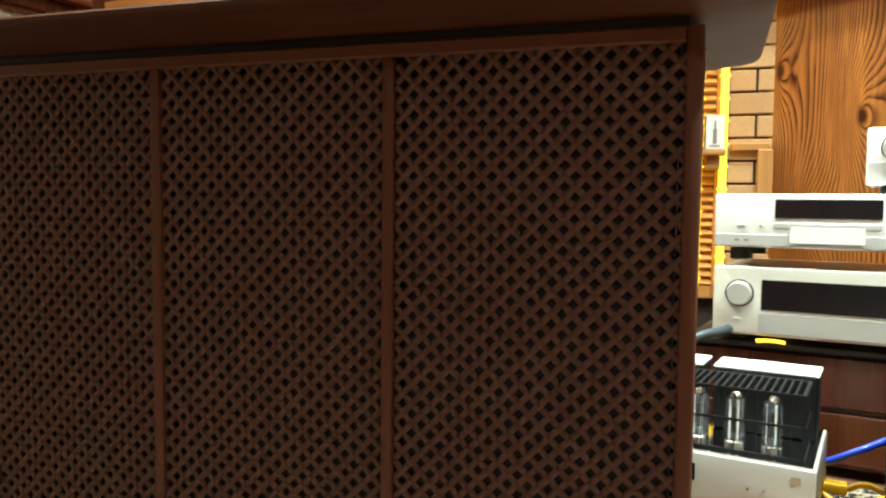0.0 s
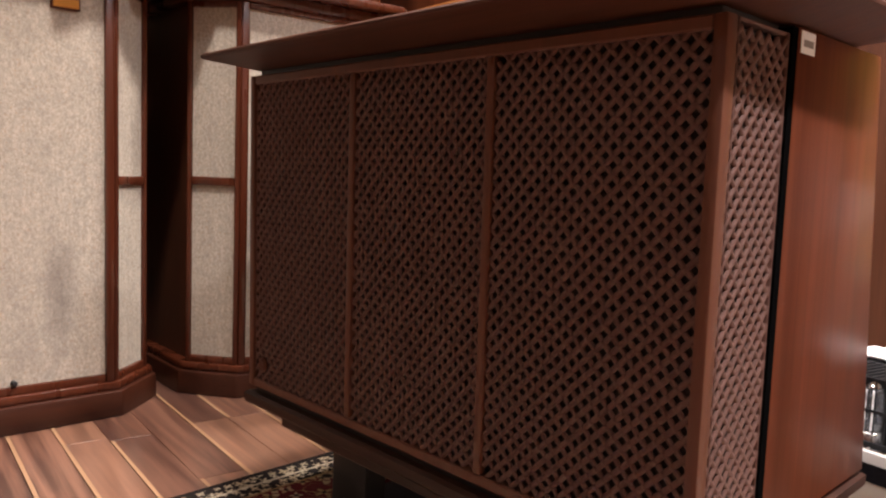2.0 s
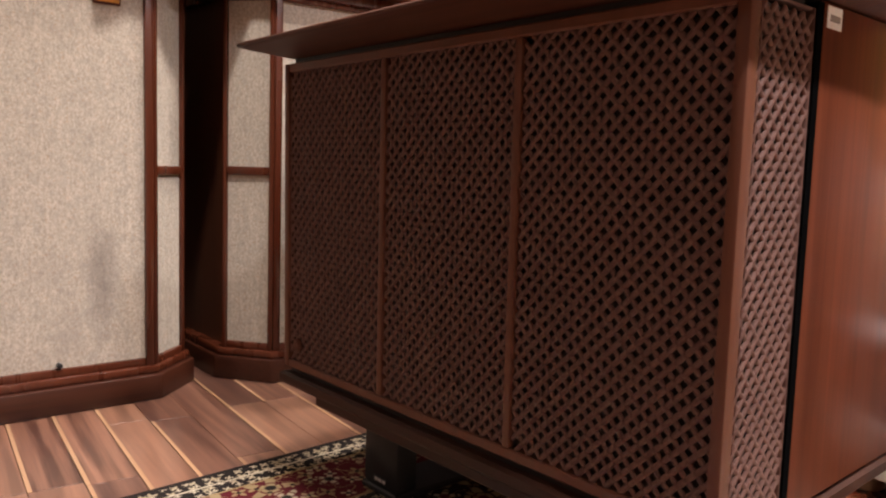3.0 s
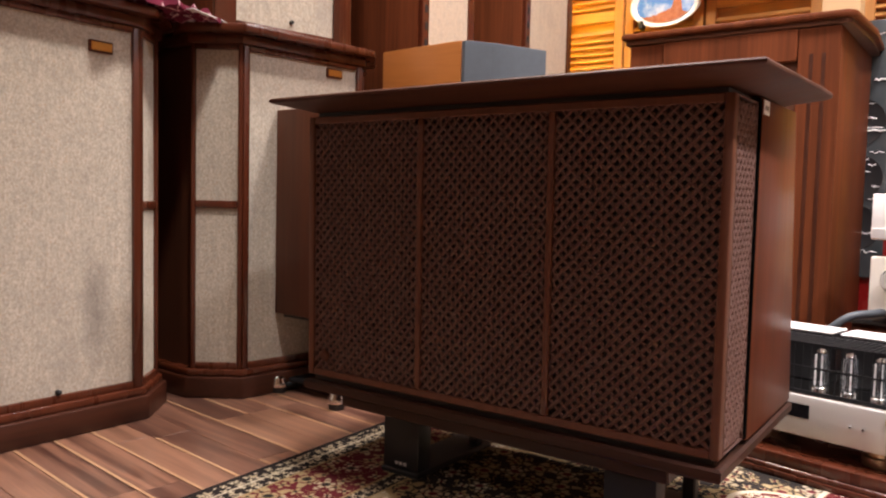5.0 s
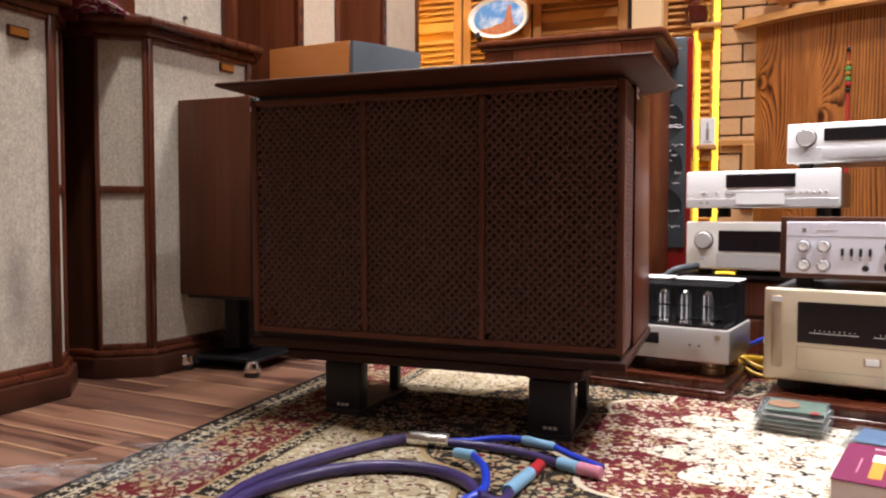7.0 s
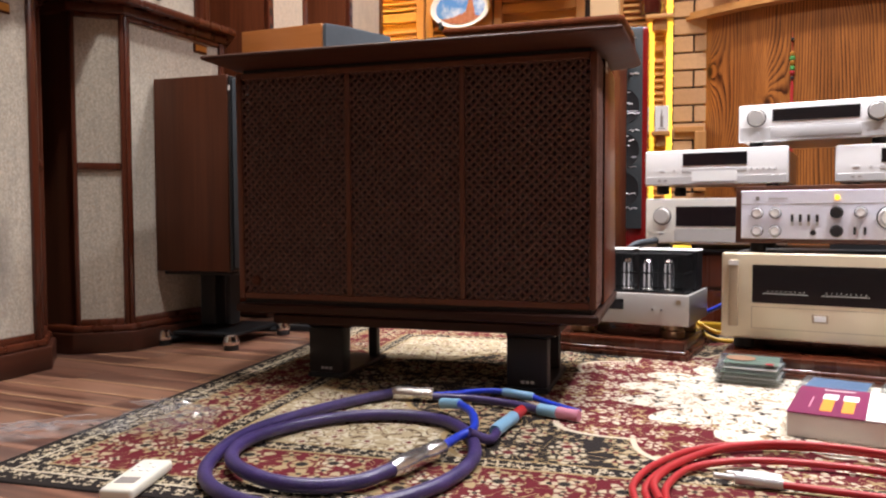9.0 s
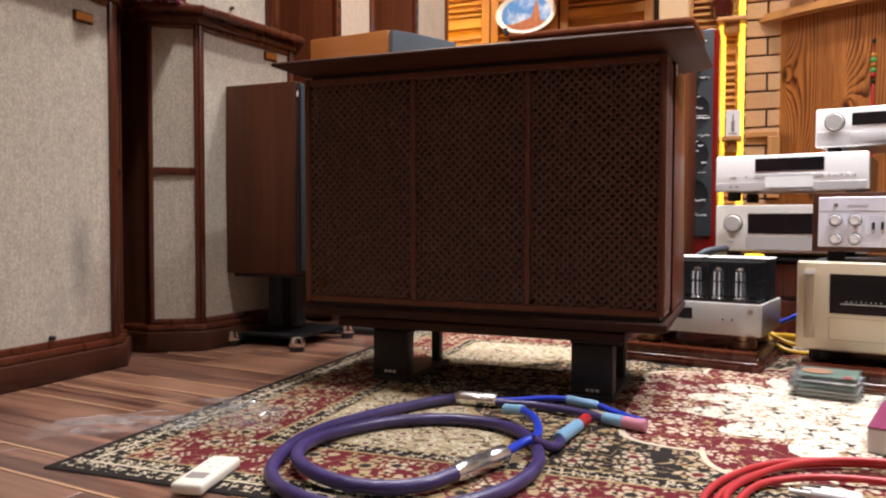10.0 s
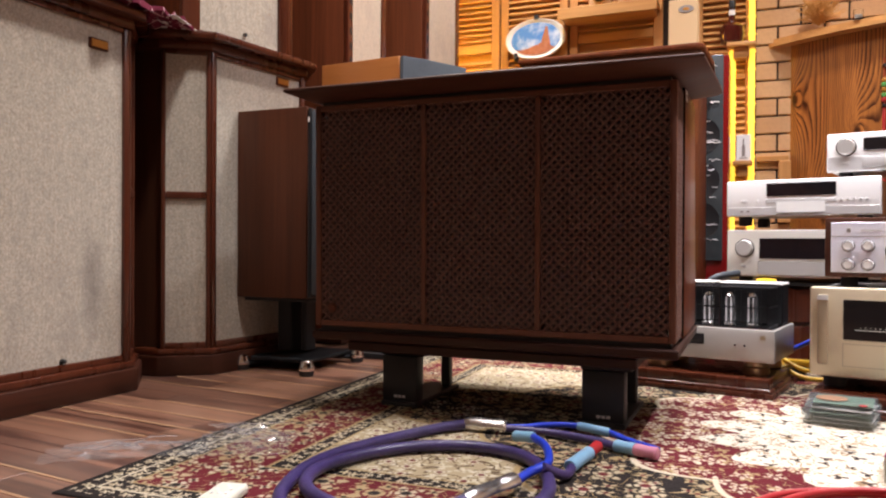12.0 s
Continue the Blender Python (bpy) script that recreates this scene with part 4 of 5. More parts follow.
tower = thing("tower_speaker", pose(0.05, 2.82, 0), "red lacquered tower speaker wrapped in clear film", "speaker")
part("cabinet", box(-0.1, 0.115, 0.012, 0.36, 0.02, 1.262, 0.008, 3), M_RED_LACQUER, tower)
part("baffle", box(-0.098, 0.092, -0.004, 0.012, 0.34, 1.26, 0.004, 2), plain("grey_film_front", (0.05, 0.06, 0.065), 0.2, 0.0, grain=0.35, scale=30, coat=0.5), tower, "smoky grey front under clear film")
for z in (0.9, 0.7, 0.52):
    part("driver", turned([(0.075, -0.006), (0.082, -0.008), (0.082, -0.002), (0.06, -0.004), (0.02, 0.0)], (-0.003, 0, z), "y", 28), M_BLACK, tower, "dark driver cone")
random.seed(11)
for i in range(16):
    z0 = random.uniform(0.42, 1.24)
    wdt = random.uniform(0.02, 0.07)
    x0 = random.uniform(-0.02, 0.085 - wdt)
    # silver colour on these thin ridges stands for glints along the wrapping
    part("film_crease", sweep([Vector((x0 + wdt * k / 6, -0.006 - 0.003 * random.random(), z0 + 0.012 * noise.noise(Vector((k * 0.8, i, 0))))) for k in range(7)], random.uniform(0.0012, 0.003), 6), M_SILVER, tower, "glint on a film crease, put in as silver")

# ---- the lattice cabinet ----
HW = 0.43
FRONT, GB, GZ0, GZ1 = -0.232, -0.099, 0.206, 0.748
lat = thing("lattice_cabinet", pose(-0.2846, 0.8408, 0.205, 0.7, 0.06, 0.15) @ pose(0, -FRONT, -GZ0), "walnut speaker cabinet with a lattice front and overhanging top", "speaker cabinet")
body = bmesh.new()
add_box(body, -HW, HW + 0.003, -0.085, 0.24, 0.2, 0.757, 0.003, 2)
for v in body.verts:
    if v.co.y > 0.1 and v.co.z > 0.5:
        v.co.y -= 0.07
part("body", body, M_SIDE, lat)
# nearly flush black filler, painted shade of the open gap behind the grille
part("shadow_gap", box(-HW - 0.002, HW + 0.0022, GB + 0.0008, -0.0845, 0.2065, 0.7545, 0), M_GAP, lat, "shade of the gap between grille and body, filled in black")
part("backing", box(-HW + 0.02, HW - 0.02, FRONT + 0.022, GB + 0.002, GZ0 + 0.004, GZ1 - 0.002, 0), M_GRILLE_DARK, lat, "dark cloth behind the lattice")

RIM = [(-0.479, -0.299), (0.0, -0.303), (0.486, -0.299), (0.492, -0.15), (0.498, 0.0), (0.501, 0.105), (0.498, 0.128), (0.486, 0.145), (0.462, 0.155),
       (0.0, 0.16), (-0.462, 0.155), (-0.486, 0.145), (-0.496, 0.128), (-0.498, 0.105), (-0.494, 0.0), (-0.487, -0.15)]
INN = [(-0.418, -0.222), (0.0, -0.222), (0.418, -0.222), (0.425, -0.13), (0.425, -0.02), (0.423, 0.06), (0.418, 0.08), (0.405, 0.092), (0.37, 0.1),
       (0.0, 0.1), (-0.37, 0.1), (-0.405, 0.092), (-0.418, 0.08), (-0.423, 0.06), (-0.425, -0.02), (-0.425, -0.13)]
roof = bmesh.new()
rows = []
for pts, z, k in ((INN, 0.7572, 0), (RIM, 0.7725, -0.004), (RIM, 0.7755, 0), (RIM, 0.7795, 0), (RIM, 0.7825, -0.003), (INN, 0.7845, 0)):
    rows.append([roof.verts.new((x + (k if x > 0 else -k), y + (k if y > 0 else -k), z)) for x, y in pts])
for a, b in zip(rows, rows[1:]):
    for i in range(len(a)):
        roof.faces.new((a[i], a[(i + 1) % len(a)], b[(i + 1) % len(a)], b[i]))
roof.faces.new(rows[0][::-1])
roof.faces.new(rows[-1])
part("top", roof, M_WALNUT_X, lat, "overhanging top with a thin flared edge")

pl = bmesh.new()
for (x, y0, y1, z) in ((0.405, -0.205, 0.22, 0.168), (0.433, -0.235, 0.246, 0.1735), (0.436, -0.238, 0.248, 0.178), (0.436, -0.238, 0.248, 0.191), (0.431, -0.233, 0.242, 0.195)):
    add_row = [pl.verts.new(p) for p in ((-x, y0, z), (x, y0, z), (x, y1, z), (-x, y1, z))]
    if z > 0.17:
        for i in range(4):
            pl.faces.new((prev[i], prev[(i + 1) % 4], add_row[(i + 1) % 4], add_row[i]))
    else:
        pl.faces.new(add_row[::-1])
    prev = add_row
pl.faces.new(prev)
part("plinth", pl, M_PLINTH, lat)
part("lower_board", box(-0.35, 0.35, -0.214, 0.2, 0.1448, 0.1675, 0.003), M_PLINTH, lat)
# inset black strips hold the shade of the two recesses in their colour
part("shadow_line", box(-HW + 0.01, HW - 0.01, FRONT + 0.012, 0.2, 0.194, 0.207, 0), M_BLACK, lat, "shade of the recess above the plinth, set in black")
part("shadow_line", box(-HW + 0.014, HW - 0.014, FRONT + 0.014, GB + 0.004, 0.747, 0.7574, 0), M_BLACK, lat, "shade of the recess under the top, set in black")
tagp = part("price_tag", box(HW + 0.0032, HW + 0.0042, -0.08, -0.044, 0.73, 0.753, 0.0003), M_WHITE, lat, "white paper tag")
part("print", box(HW + 0.0043, HW + 0.0048, -0.074, -0.05, 0.737, 0.744, 0), M_INK, tagp, "grey printed bar")


def frame_bm(w, h, s, openings, y0, y1):
    """A grille frame in its own plane: outer stiles and rails, with bars between the openings."""
    bm = bmesh.new()
    add_box(bm, 0, s, y0, y1, 0, h, 0.0025, 2)
    add_box(bm, w - s, w, y0, y1, 0, h, 0.0025, 2)
    add_box(bm, s, w - s, y0 + 0.0008, y1, 0, s, 0.002, 1)
    add_box(bm, s, w - s, y0 + 0.0008, y1, h - s, h, 0.002, 1)
    return bm


PITCH, SLAT = 0.0198, 0.0065


def slats(w, h):
    """Meshes of the crossing slats of one lattice panel, all clipped to its opening."""
    out = []
    for way in (1, -1):
        n = int((w + h) / PITCH) + 2
        for i in range(n):
            c = -w + PITCH * (i + 0.35) if way > 0 else PITCH * (i + 0.35)
            pts = []
            lo = max(0.0, -c) if way > 0 else max(0.0, c - h)
            hi = min(w, h - c) if way > 0 else min(w, c)
            if hi - lo < 0.012:
                continue
            a, b = Vector((lo, 0, c + way * lo)), Vector((hi, 0, c + way * hi))
            d = (b - a).normalized()
            a, b = a - d * 0.004, b + d * 0.004
            s = Vector((-d.z, 0, d.x))
            base = 0.0 if way > 0 else 0.0004
            bm = bmesh.new()
            prof = ((-0.5, 0.0034), (-0.5, 0.002), (-0.34, 0.0008), (-0.15, 0.0002), (0.15, 0.0002), (0.34, 0.0008), (0.5, 0.002), (0.5, 0.0034))
            ra = [bm.verts.new(a + s * (SLAT * u) + Vector((0, y + base, 0))) for u, y in prof]
            rb = [bm.verts.new(b + s * (SLAT * u) + Vector((0, y + base, 0))) for u, y in prof]
            for k in range(len(prof) - 1):
                bm.faces.new((ra[k], ra[k + 1], rb[k + 1], rb[k]))
            out.append(mesh_of("slat", bm, M_LATTICE))
    return out


def studs(w, h):
    """Low rounded studs, one on every crossing of a lattice panel."""
    verts, faces = [], []
    i = 0
    n = int((w + h) / PITCH) + 2
    for i in range(n):
        c1 = -w + PITCH * (i + 0.35)
        for j in range(n):
            c2 = PITCH * (j + 0.35)
            x, z = (c2 - c1) / 2, (c2 + c1) / 2
            if not (0.006 < x < w - 0.006 and 0.006 < z < h - 0.006):
                continue
            b = len(verts)
            for r, y in ((0.0034, 0.0008), (0.0024, -0.0006)):
                verts += [(x + r * math.cos(k * 0.7854), y, z + r * math.sin(k * 0.7854)) for k in range(8)]
            verts.append((x, -0.0011, z))
            for k in range(8):
                q = (k + 1) % 8
                faces.append((b + k, b + q, b + 8 + q, b + 8 + k))
                faces.append((b + 8 + k, b + 8 + q, b + 16))
    me = bpy.data.meshes.new("studs")
    me.from_pydata(verts, [], faces)
    me.polygons.foreach_set("use_smooth", [True] * len(me.polygons))
    me.materials.append(M_LATTICE)
    return me


gh, FS, MU = GZ1 - GZ0, 0.0145, 0.0125
gw = 2 * HW
pw = (gw - 2 * FS - 2 * MU) / 3
gf = part("grille_frame", frame_bm(gw, gh, FS, 3, 0.0, 0.02), M_GFRAME, lat, "thin frame round the lattice")
gf.matrix_basis = pose(-HW, FRONT, GZ0)
for k in (1, 2):
    x0 = FS + k * pw + (k - 1) * MU + (0.003 if k == 1 else -0.004)
    part("mullion", box(x0, x0 + MU, 0.0005, 0.012, FS, gh - FS, 0.0025, 2), M_GFRAME, gf)
front_slats = slats(pw, gh - 2 * FS)
front_studs = studs(pw, gh - 2 * FS)
for k in range(3):
    x0 = FS + k * (pw + MU)
    for me in front_slats:
        piece("slat", me, gf, pose(x0, 0.0045, FS))
    piece("studs", front_studs, gf, pose(x0, 0.0045, FS))
gd = GB - FRONT - 0.0202
side_slats = slats(gd + 0.0105, gh - 0.024)
for side in (1, -1):
    sf = part("side_grille", frame_bm(gd, gh, 0.0035, 1, 0.0, 0.016), M_LATTICE, lat, "narrow lattice return on the side")
    sf.matrix_basis = pose(HW, FRONT + 0.0202, GZ0, 0, 0, 90) if side > 0 else pose(-HW, GB, GZ0, 0, 0, -90)
    x0 = -0.0135 if side > 0 else 0.0016
    for me in side_slats:
        piece("slat", me, sf, pose(x0, 0.0, 0.012))
part("badge", turned([(0.012, -0.001), (0.013, 0.002), (0.008, -0.003)], (-HW + 0.045, FRONT + 0.002, GZ0 + 0.045), "y", 20), M_WALNUT_X, lat, "small round dark emblem")

# stands under the lattice cabinet
for x0, y0, lab in ((-0.572, 0.925, "black iron speaker stand with a broad front column"), (-0.062, 0.905, "black iron speaker stand on the rug")):
    s = thing("cabinet_stand", pose(x0, y0, 0.003), lab, "stand", "stands under the lattice cabinet")
    part("column", box(0, 0.094, 0, 0.045, 0.012, 0.126, 0.004, 2), M_STEEL_BLACK, s)
    part("post", box(0.06, 0.085, 0.235, 0.26, 0.012, 0.126, 0.003), M_STEEL_BLACK, s)
    part("base_plate", box(-0.003, 0.097, -0.004, 0.28, 0.0, 0.012, 0.003), M_STEEL_BLACK, s)
    part("top_plate", box(-0.004, 0.11, 0.004, 0.3, 0.126, 0.1405, 0.003), M_STEEL_BLACK, s)
    b = part("badge", box(0.03, 0.068, -0.0012, 0.0005, 0.02, 0.03, 0.0004), M_STEEL_BLACK, s, "maker's plate")
    for k in range(3):
        part("print", box(0.034 + k * 0.011, 0.042 + k * 0.011, -0.002, -0.0012, 0.022, 0.028, 0), M_SILVER_LOW, b, "grey printed bar")

# ---- rug and floor clutter ----
rug = single("rug", box(RUG_X0, RUG_X1, RUG_Y0, RUG_Y1, -0.008, 0.003, 0.002), M_RUG, pose(0.64, 1.0, 0, 0, 0, 2.6), "black and wine Persian rug with cream medallion", "rug")


def cable(name, paths, mat, label, group=""):
    t_ = thing(name, pose(0, 0, 0.003), label, "cable", group)
    for pts, r in paths:
        part("strand", sweep(smooth_path([(x, y, z) for x, y, z in pts]), r), mat, t_)
    return t_


R = 0.0112
coil_pts = [(-0.285, 0.764, 0.014), (-0.33, 0.70, 0.013), (-0.385, 0.585, 0.012), (-0.425, 0.45, 0.012), (-0.422, 0.33, 0.012), (-0.375, 0.205, 0.012), (-0.29, 0.135, 0.012), (-0.18, 0.115, 0.012),
            (-0.08, 0.165, 0.012), (-0.018, 0.26, 0.012), (0.0, 0.37, 0.012), (-0.018, 0.46, 0.013), (-0.062, 0.54, 0.014), (-0.13, 0.592, 0.014), (-0.22, 0.597, 0.014), (-0.31, 0.552, 0.014), (-0.37, 0.47, 0.014),
            (-0.396, 0.37, 0.016), (-0.375, 0.28, 0.02), (-0.325, 0.222, 0.02), (-0.25, 0.195, 0.016), (-0.18, 0.203, 0.014), (-0.128, 0.235, 0.016), (-0.099, 0.29, 0.019)]
pc = cable("speaker_cable", [(coil_pts, R)], M_PURPLE, "coiled purple braided speaker cable with silver barrels on the rug", "cables on the rug")
tail2 = [(-0.062, 0.412, 0.018), (-0.048, 0.455, 0.024), (-0.03, 0.5, 0.03), (-0.055, 0.58, 0.035), (-0.1, 0.655, 0.03)]


def along(a, b, rows_, mat, parent, name, label):
    a, b = Vector(a), Vector(b)
    d = b - a
    bm = turned([(r, h * d.length) for r, h in rows_], seg=20)
    bm.transform(Matrix.Translation(a) @ d.to_track_quat("Z", "Y").to_matrix().to_4x4())
    return part(name, bm, mat, parent, label)


along((-0.285, 0.764, 0.015), (-0.192, 0.77, 0.015), ((0.012, 0), (0.0155, 0.12), (0.016, 0.16), (0.016, 0.55), (0.0145, 0.57), (0.0145, 0.72), (0.016, 0.74), (0.016, 0.96), (0.012, 1)), M_BARREL, pc, "barrel", "brushed silver barrel")
along((-0.101, 0.285, 0.019), (-0.061, 0.415, 0.018), ((0.012, 0), (0.0155, 0.12), (0.016, 0.16), (0.016, 0.5), (0.0145, 0.52), (0.0145, 0.68), (0.016, 0.7), (0.016, 0.96), (0.012, 1)), M_BARREL, pc, "barrel", "brushed silver barrel")
for pts, r, m_ in (([(-0.195, 0.77, 0.015), (-0.15, 0.785, 0.017), (-0.12, 0.8, 0.02), (-0.07, 0.815, 0.022), (0.0, 0.81, 0.02), (0.06, 0.78, 0.012), (0.125, 0.735, 0.01)], 0.0062, M_BLUE),
                   (tail2, 0.0075, M_BLUE),
                   ([(-0.196, 0.769, 0.013), (-0.15, 0.773, 0.012), (-0.1, 0.775, 0.012), (-0.02, 0.755, 0.012), (0.05, 0.72, 0.012)], 0.0085, M_PURPLE),
                   ([(-0.03, 0.47, 0.03), (0.0, 0.5, 0.012), (0.0, 0.57, 0.013)], 0.0085, M_PURPLE)):
    part("lead", sweep(smooth_path(pts), r), m_, pc)
for a, b, r, m_, lab in (((-0.05, 0.818, 0.021), (0.02, 0.802, 0.018), 0.0095, M_SHRINK, "pale blue sleeve"),
                         ((0.045, 0.724, 0.013), (0.085, 0.71, 0.013), 0.0125, M_SHRINK, "pale blue sleeve"),
                         ((0.085, 0.71, 0.013), (0.13, 0.694, 0.013), 0.0125, M_PINK, "pink sleeve"),
                         ((-0.1, 0.655, 0.03), (-0.148, 0.69, 0.02), 0.011, M_SHRINK, "pale blue sleeve"),
                         ((-0.002, 0.545, 0.014), (0.012, 0.645, 0.016), 0.0125, M_SHRINK, "pale blue sleeve"),
                         ((0.012, 0.645, 0.016), (0.018, 0.69, 0.018), 0.011, M_RED, "red cap")):
    along(a, b, ((r * 0.85, 0), (r, 0.06), (r * 0.94, 0.5), (r, 0.95), (r * 0.8, 1)), m_, pc, "sleeve", lab)

red_runs = []
for dx, dy, z in ((0.0, 0.0, 0.008), (0.018, -0.014, 0.009), (0.03, -0.03, 0.02)):
    red_runs.append(([(0.262 + dx, 0.27, z), (0.252 + dx, 0.36 + dy * 0.5, z), (0.285 + dx, 0.47 + dy, z), (0.36 + dx, 0.575 + dy, z), (0.48 + dx * 0.5, 0.628 + dy, z), (0.62, 0.628 + dy * 1.4, z), (0.8, 0.58 + dy * 2, z), (0.95, 0.5 + dy * 2, z)], 0.0056))
red_runs.append(([(0.3, 0.29, 0.008), (0.3, 0.37, 0.008), (0.34, 0.46, 0.01), (0.44, 0.515, 0.012), (0.6, 0.52, 0.01), (0.8, 0.47, 0.008)], 0.0056))
red_runs.append(([(0.46, 0.412, 0.01), (0.53, 0.408, 0.009), (0.62, 0.4, 0.008), (0.75, 0.37, 0.008)], 0.0056))
rc = cable("red_cable", red_runs, M_RED, "loops of red speaker cable with silver plugs on the rug", "cables on the rug")
along((0.365, 0.42, 0.013), (0.46, 0.413, 0.011), ((0.004, 0), (0.0045, 0.3), (0.009, 0.32), (0.009, 0.95), (0.0075, 1)), M_SILVER_LOW, rc, "plug", "silver plug")
along((0.385, 0.445, 0.011), (0.46, 0.43, 0.011), ((0.003, 0), (0.004, 0.3), (0.008, 0.32), (0.0085, 0.95), (0.0075, 1)), M_WHITE, rc, "plug", "pale plug")

remote = thing("remote_control", pose(-0.462, 0.162, 0.003, 0, 0, 13), "cream remote control lying on the rug", "remote control")
part("case", box(-0.025, 0.025, -0.068, 0.068, 0, 0.018, 0.006, 3), M_CREAM, remote)
part("display", box(-0.015, 0.015, -0.042, -0.018, 0.0178, 0.0188, 0.0004), M_INK, remote, "grey display")
for bx, by in ((-0.012, 0.012), (0.0, 0.012), (0.012, 0.012), (-0.012, 0.03), (0.012, 0.03), (0.0, 0.046)):
    part("button", turned([(0.004, 0.0175), (0.004, 0.0192), (0.003, 0.0197)], (bx, by, 0), seg=12), M_WHITE, remote)


random.seed(21)


def crumpled(x, y, w, d, h, seed, label, folds, turn):
    bm = bmesh.new()
    n = 16
    gv = [[bm.verts.new((w * (i / n - 0.5) + 0.02 * noise.noise(Vector((i * 0.7, j * 0.7, seed))), d * (j / n - 0.5) + 0.02 * noise.noise(Vector((i * 0.7, j * 0.7, seed + 4))),
                         0.006 + h * max(0, 0.4 + noise.noise(Vector((i * 0.33 + seed, j * 0.31, 0))) + 0.35 * noise.noise(Vector((i * 0.9, j * 0.9, seed)))) * math.sin(math.pi * i / n) * math.sin(math.pi * j / n))) for j in range(n + 1)] for i in range(n + 1)]
    for i in range(n):
        for j in range(n):
            bm.faces.new((gv[i][j], gv[i + 1][j], gv[i + 1][j + 1], gv[i][j + 1]))
    ob = single("plastic_film", bm, M_FILM, pose(x, y, 0.0, 0, 0, turn), label, "plastic film", "crumpled film on the floor")
    sol = ob.modifiers.new("thickness", "SOLIDIFY")
    sol.thickness = 0.0006
    ob.visible_shadow = False
    for k in range(folds):
        a = Vector((w * random.uniform(-0.42, 0.3), d * random.uniform(-0.35, 0.35), 0.012 + h * random.uniform(0.1, 0.6)))
        run = Vector((random.uniform(0.02, 0.07), random.uniform(-0.012, 0.012), random.uniform(-0.005, 0.005)))
        pts = [a + run * (i / 5) + 0.0022 * noise.noise_vector(Vector((i * 0.6, k, seed))) for i in range(6)]
        # each thin pale ridge is an added glint line over the sheet
        part("fold", sweep([Vector((p.x, p.y, max(0.003, p.z))) for p in pts], random.uniform(0.0005, 0.0013), 6), M_FOLD, ob, "glint in the film, built as a thin pale fold")
    return ob


crumpled(-0.65, 0.47, 0.2, 0.17, 0.05, 2.0, "crumpled clear plastic film on the rug edge", 26, 24)
crumpled(-0.82, 0.335, 0.3, 0.1, 0.03, 5.0, "strip of clear plastic film on the floor", 18, 38)

# ---- hi-fi ----
RZ = -12


def fascia(s, w, h, d, mat, side=M_SILVER_LOW, r=0.006):
    part("case", box(0.006, w - 0.006, 0.012, d, 0.004, h - 0.004, 0.003), side, s)
    part("front_panel", box(0, w, -0.004, 0.012, 0, h, r, 3), mat, s)


def knob(s, x, z, r, mat=M_KNOB, depth=0.022, label="round silver knob"):
    k = part("knob", turned([(r * 1.1, -0.003), (r * 1.1, -0.006), (r, -0.008), (r, -depth), (r * 0.93, -depth - 0.002)], (x, 0, z), "y", 32), mat, s, label)
    # black ring paints the shadow line where the knob meets the panel
    part("collar", turned([(r * 1.2, -0.002), (r * 1.2, -0.0058), (r * 1.12, -0.0062)], (x, 0, z), "y", 32), M_BLACK, k, "shade round the knob, put in as a black ring")
    if mat is M_KNOB_SHINY:
        part("cap", turned([(r * 0.72, -depth - 0.001), (r * 0.7, -depth - 0.003), (r * 0.45, -depth - 0.0022), (r * 0.1, -depth - 0.0025)], (x, 0, z), "y", 24), M_SILVER, k, "spun bright cap")
    return k


def display(s, x0, x1, z0, z1, label="dark display window"):
    return part("display", box(x0, x1, -0.0075, 0.002, z0, z1, 0.001), M_WINDOW, s, label)


def button(s, x, z, w=0.016, h=0.006, mat=M_SILVER_LOW):
    part("button", box(x - w / 2, x + w / 2, -0.0075, -0.003, z - h / 2, z + h / 2, 0.001), mat, s)


def feet(s, w, d, h, mat=M_BLACK, r=0.022):
    for fx in (0.05, w - 0.05):
        for fy in (0.05, d - 0.05):
            part("foot", turned([(r * 0.9, -h), (r, -h + 0.003), (r, -0.002), (r * 0.9, 0.003)], (fx, fy, 0), seg=20), mat, s)


W = 0.46
amp = thing("integrated_amplifier", pose(0.196, 2.008, 0.305, 0, 0, RZ), "silver integrated amplifier with one large knob", "amplifier", "silver hi-fi units")
fascia(amp, W, 0.157, 0.38, M_SILVER_WARM)
knob(amp, 0.058, 0.095, 0.026)
knob(amp, 0.402, 0.095, 0.026)
display(amp, 0.105, 0.355, 0.06, 0.128)
part("lower_panel", box(0.1, 0.36, -0.0058, -0.003, 0.006, 0.052, 0.001), M_KNOB, amp, "brushed lower flap")
button(amp, 0.055, 0.035)
feet(amp, W, 0.38, 0.016)

cd = thing("disc_player", pose(0.194, 1.995, 0.506, 0, 0, RZ), "silver disc player with a paper note on its drawer", "disc player", "silver hi-fi units")
fascia(cd, W, 0.12, 0.38, M_SILVER)
display(cd, 0.128, 0.335, 0.066, 0.108)
part("drawer", box(0.125, 0.335, -0.007, -0.003, 0.044, 0.056, 0.001), M_SILVER_LOW, cd, "slim disc drawer")
part("lower_panel", box(0.004, W - 0.004, -0.0055, -0.003, 0.004, 0.03, 0.001), M_SILVER_LOW, cd, "grey lower band")
part("note", box(0.16, 0.305, -0.0105, -0.0095, 0.012, 0.047, 0.0002), M_WHITE, cd, "white paper note")
for bx in (0.35, 0.368, 0.386, 0.404, 0.422):
    part("button", turned([(0.0045, -0.003), (0.0045, -0.008), (0.0035, -0.009)], (bx, 0, 0.05), "y", 12), M_SILVER_LOW, cd)
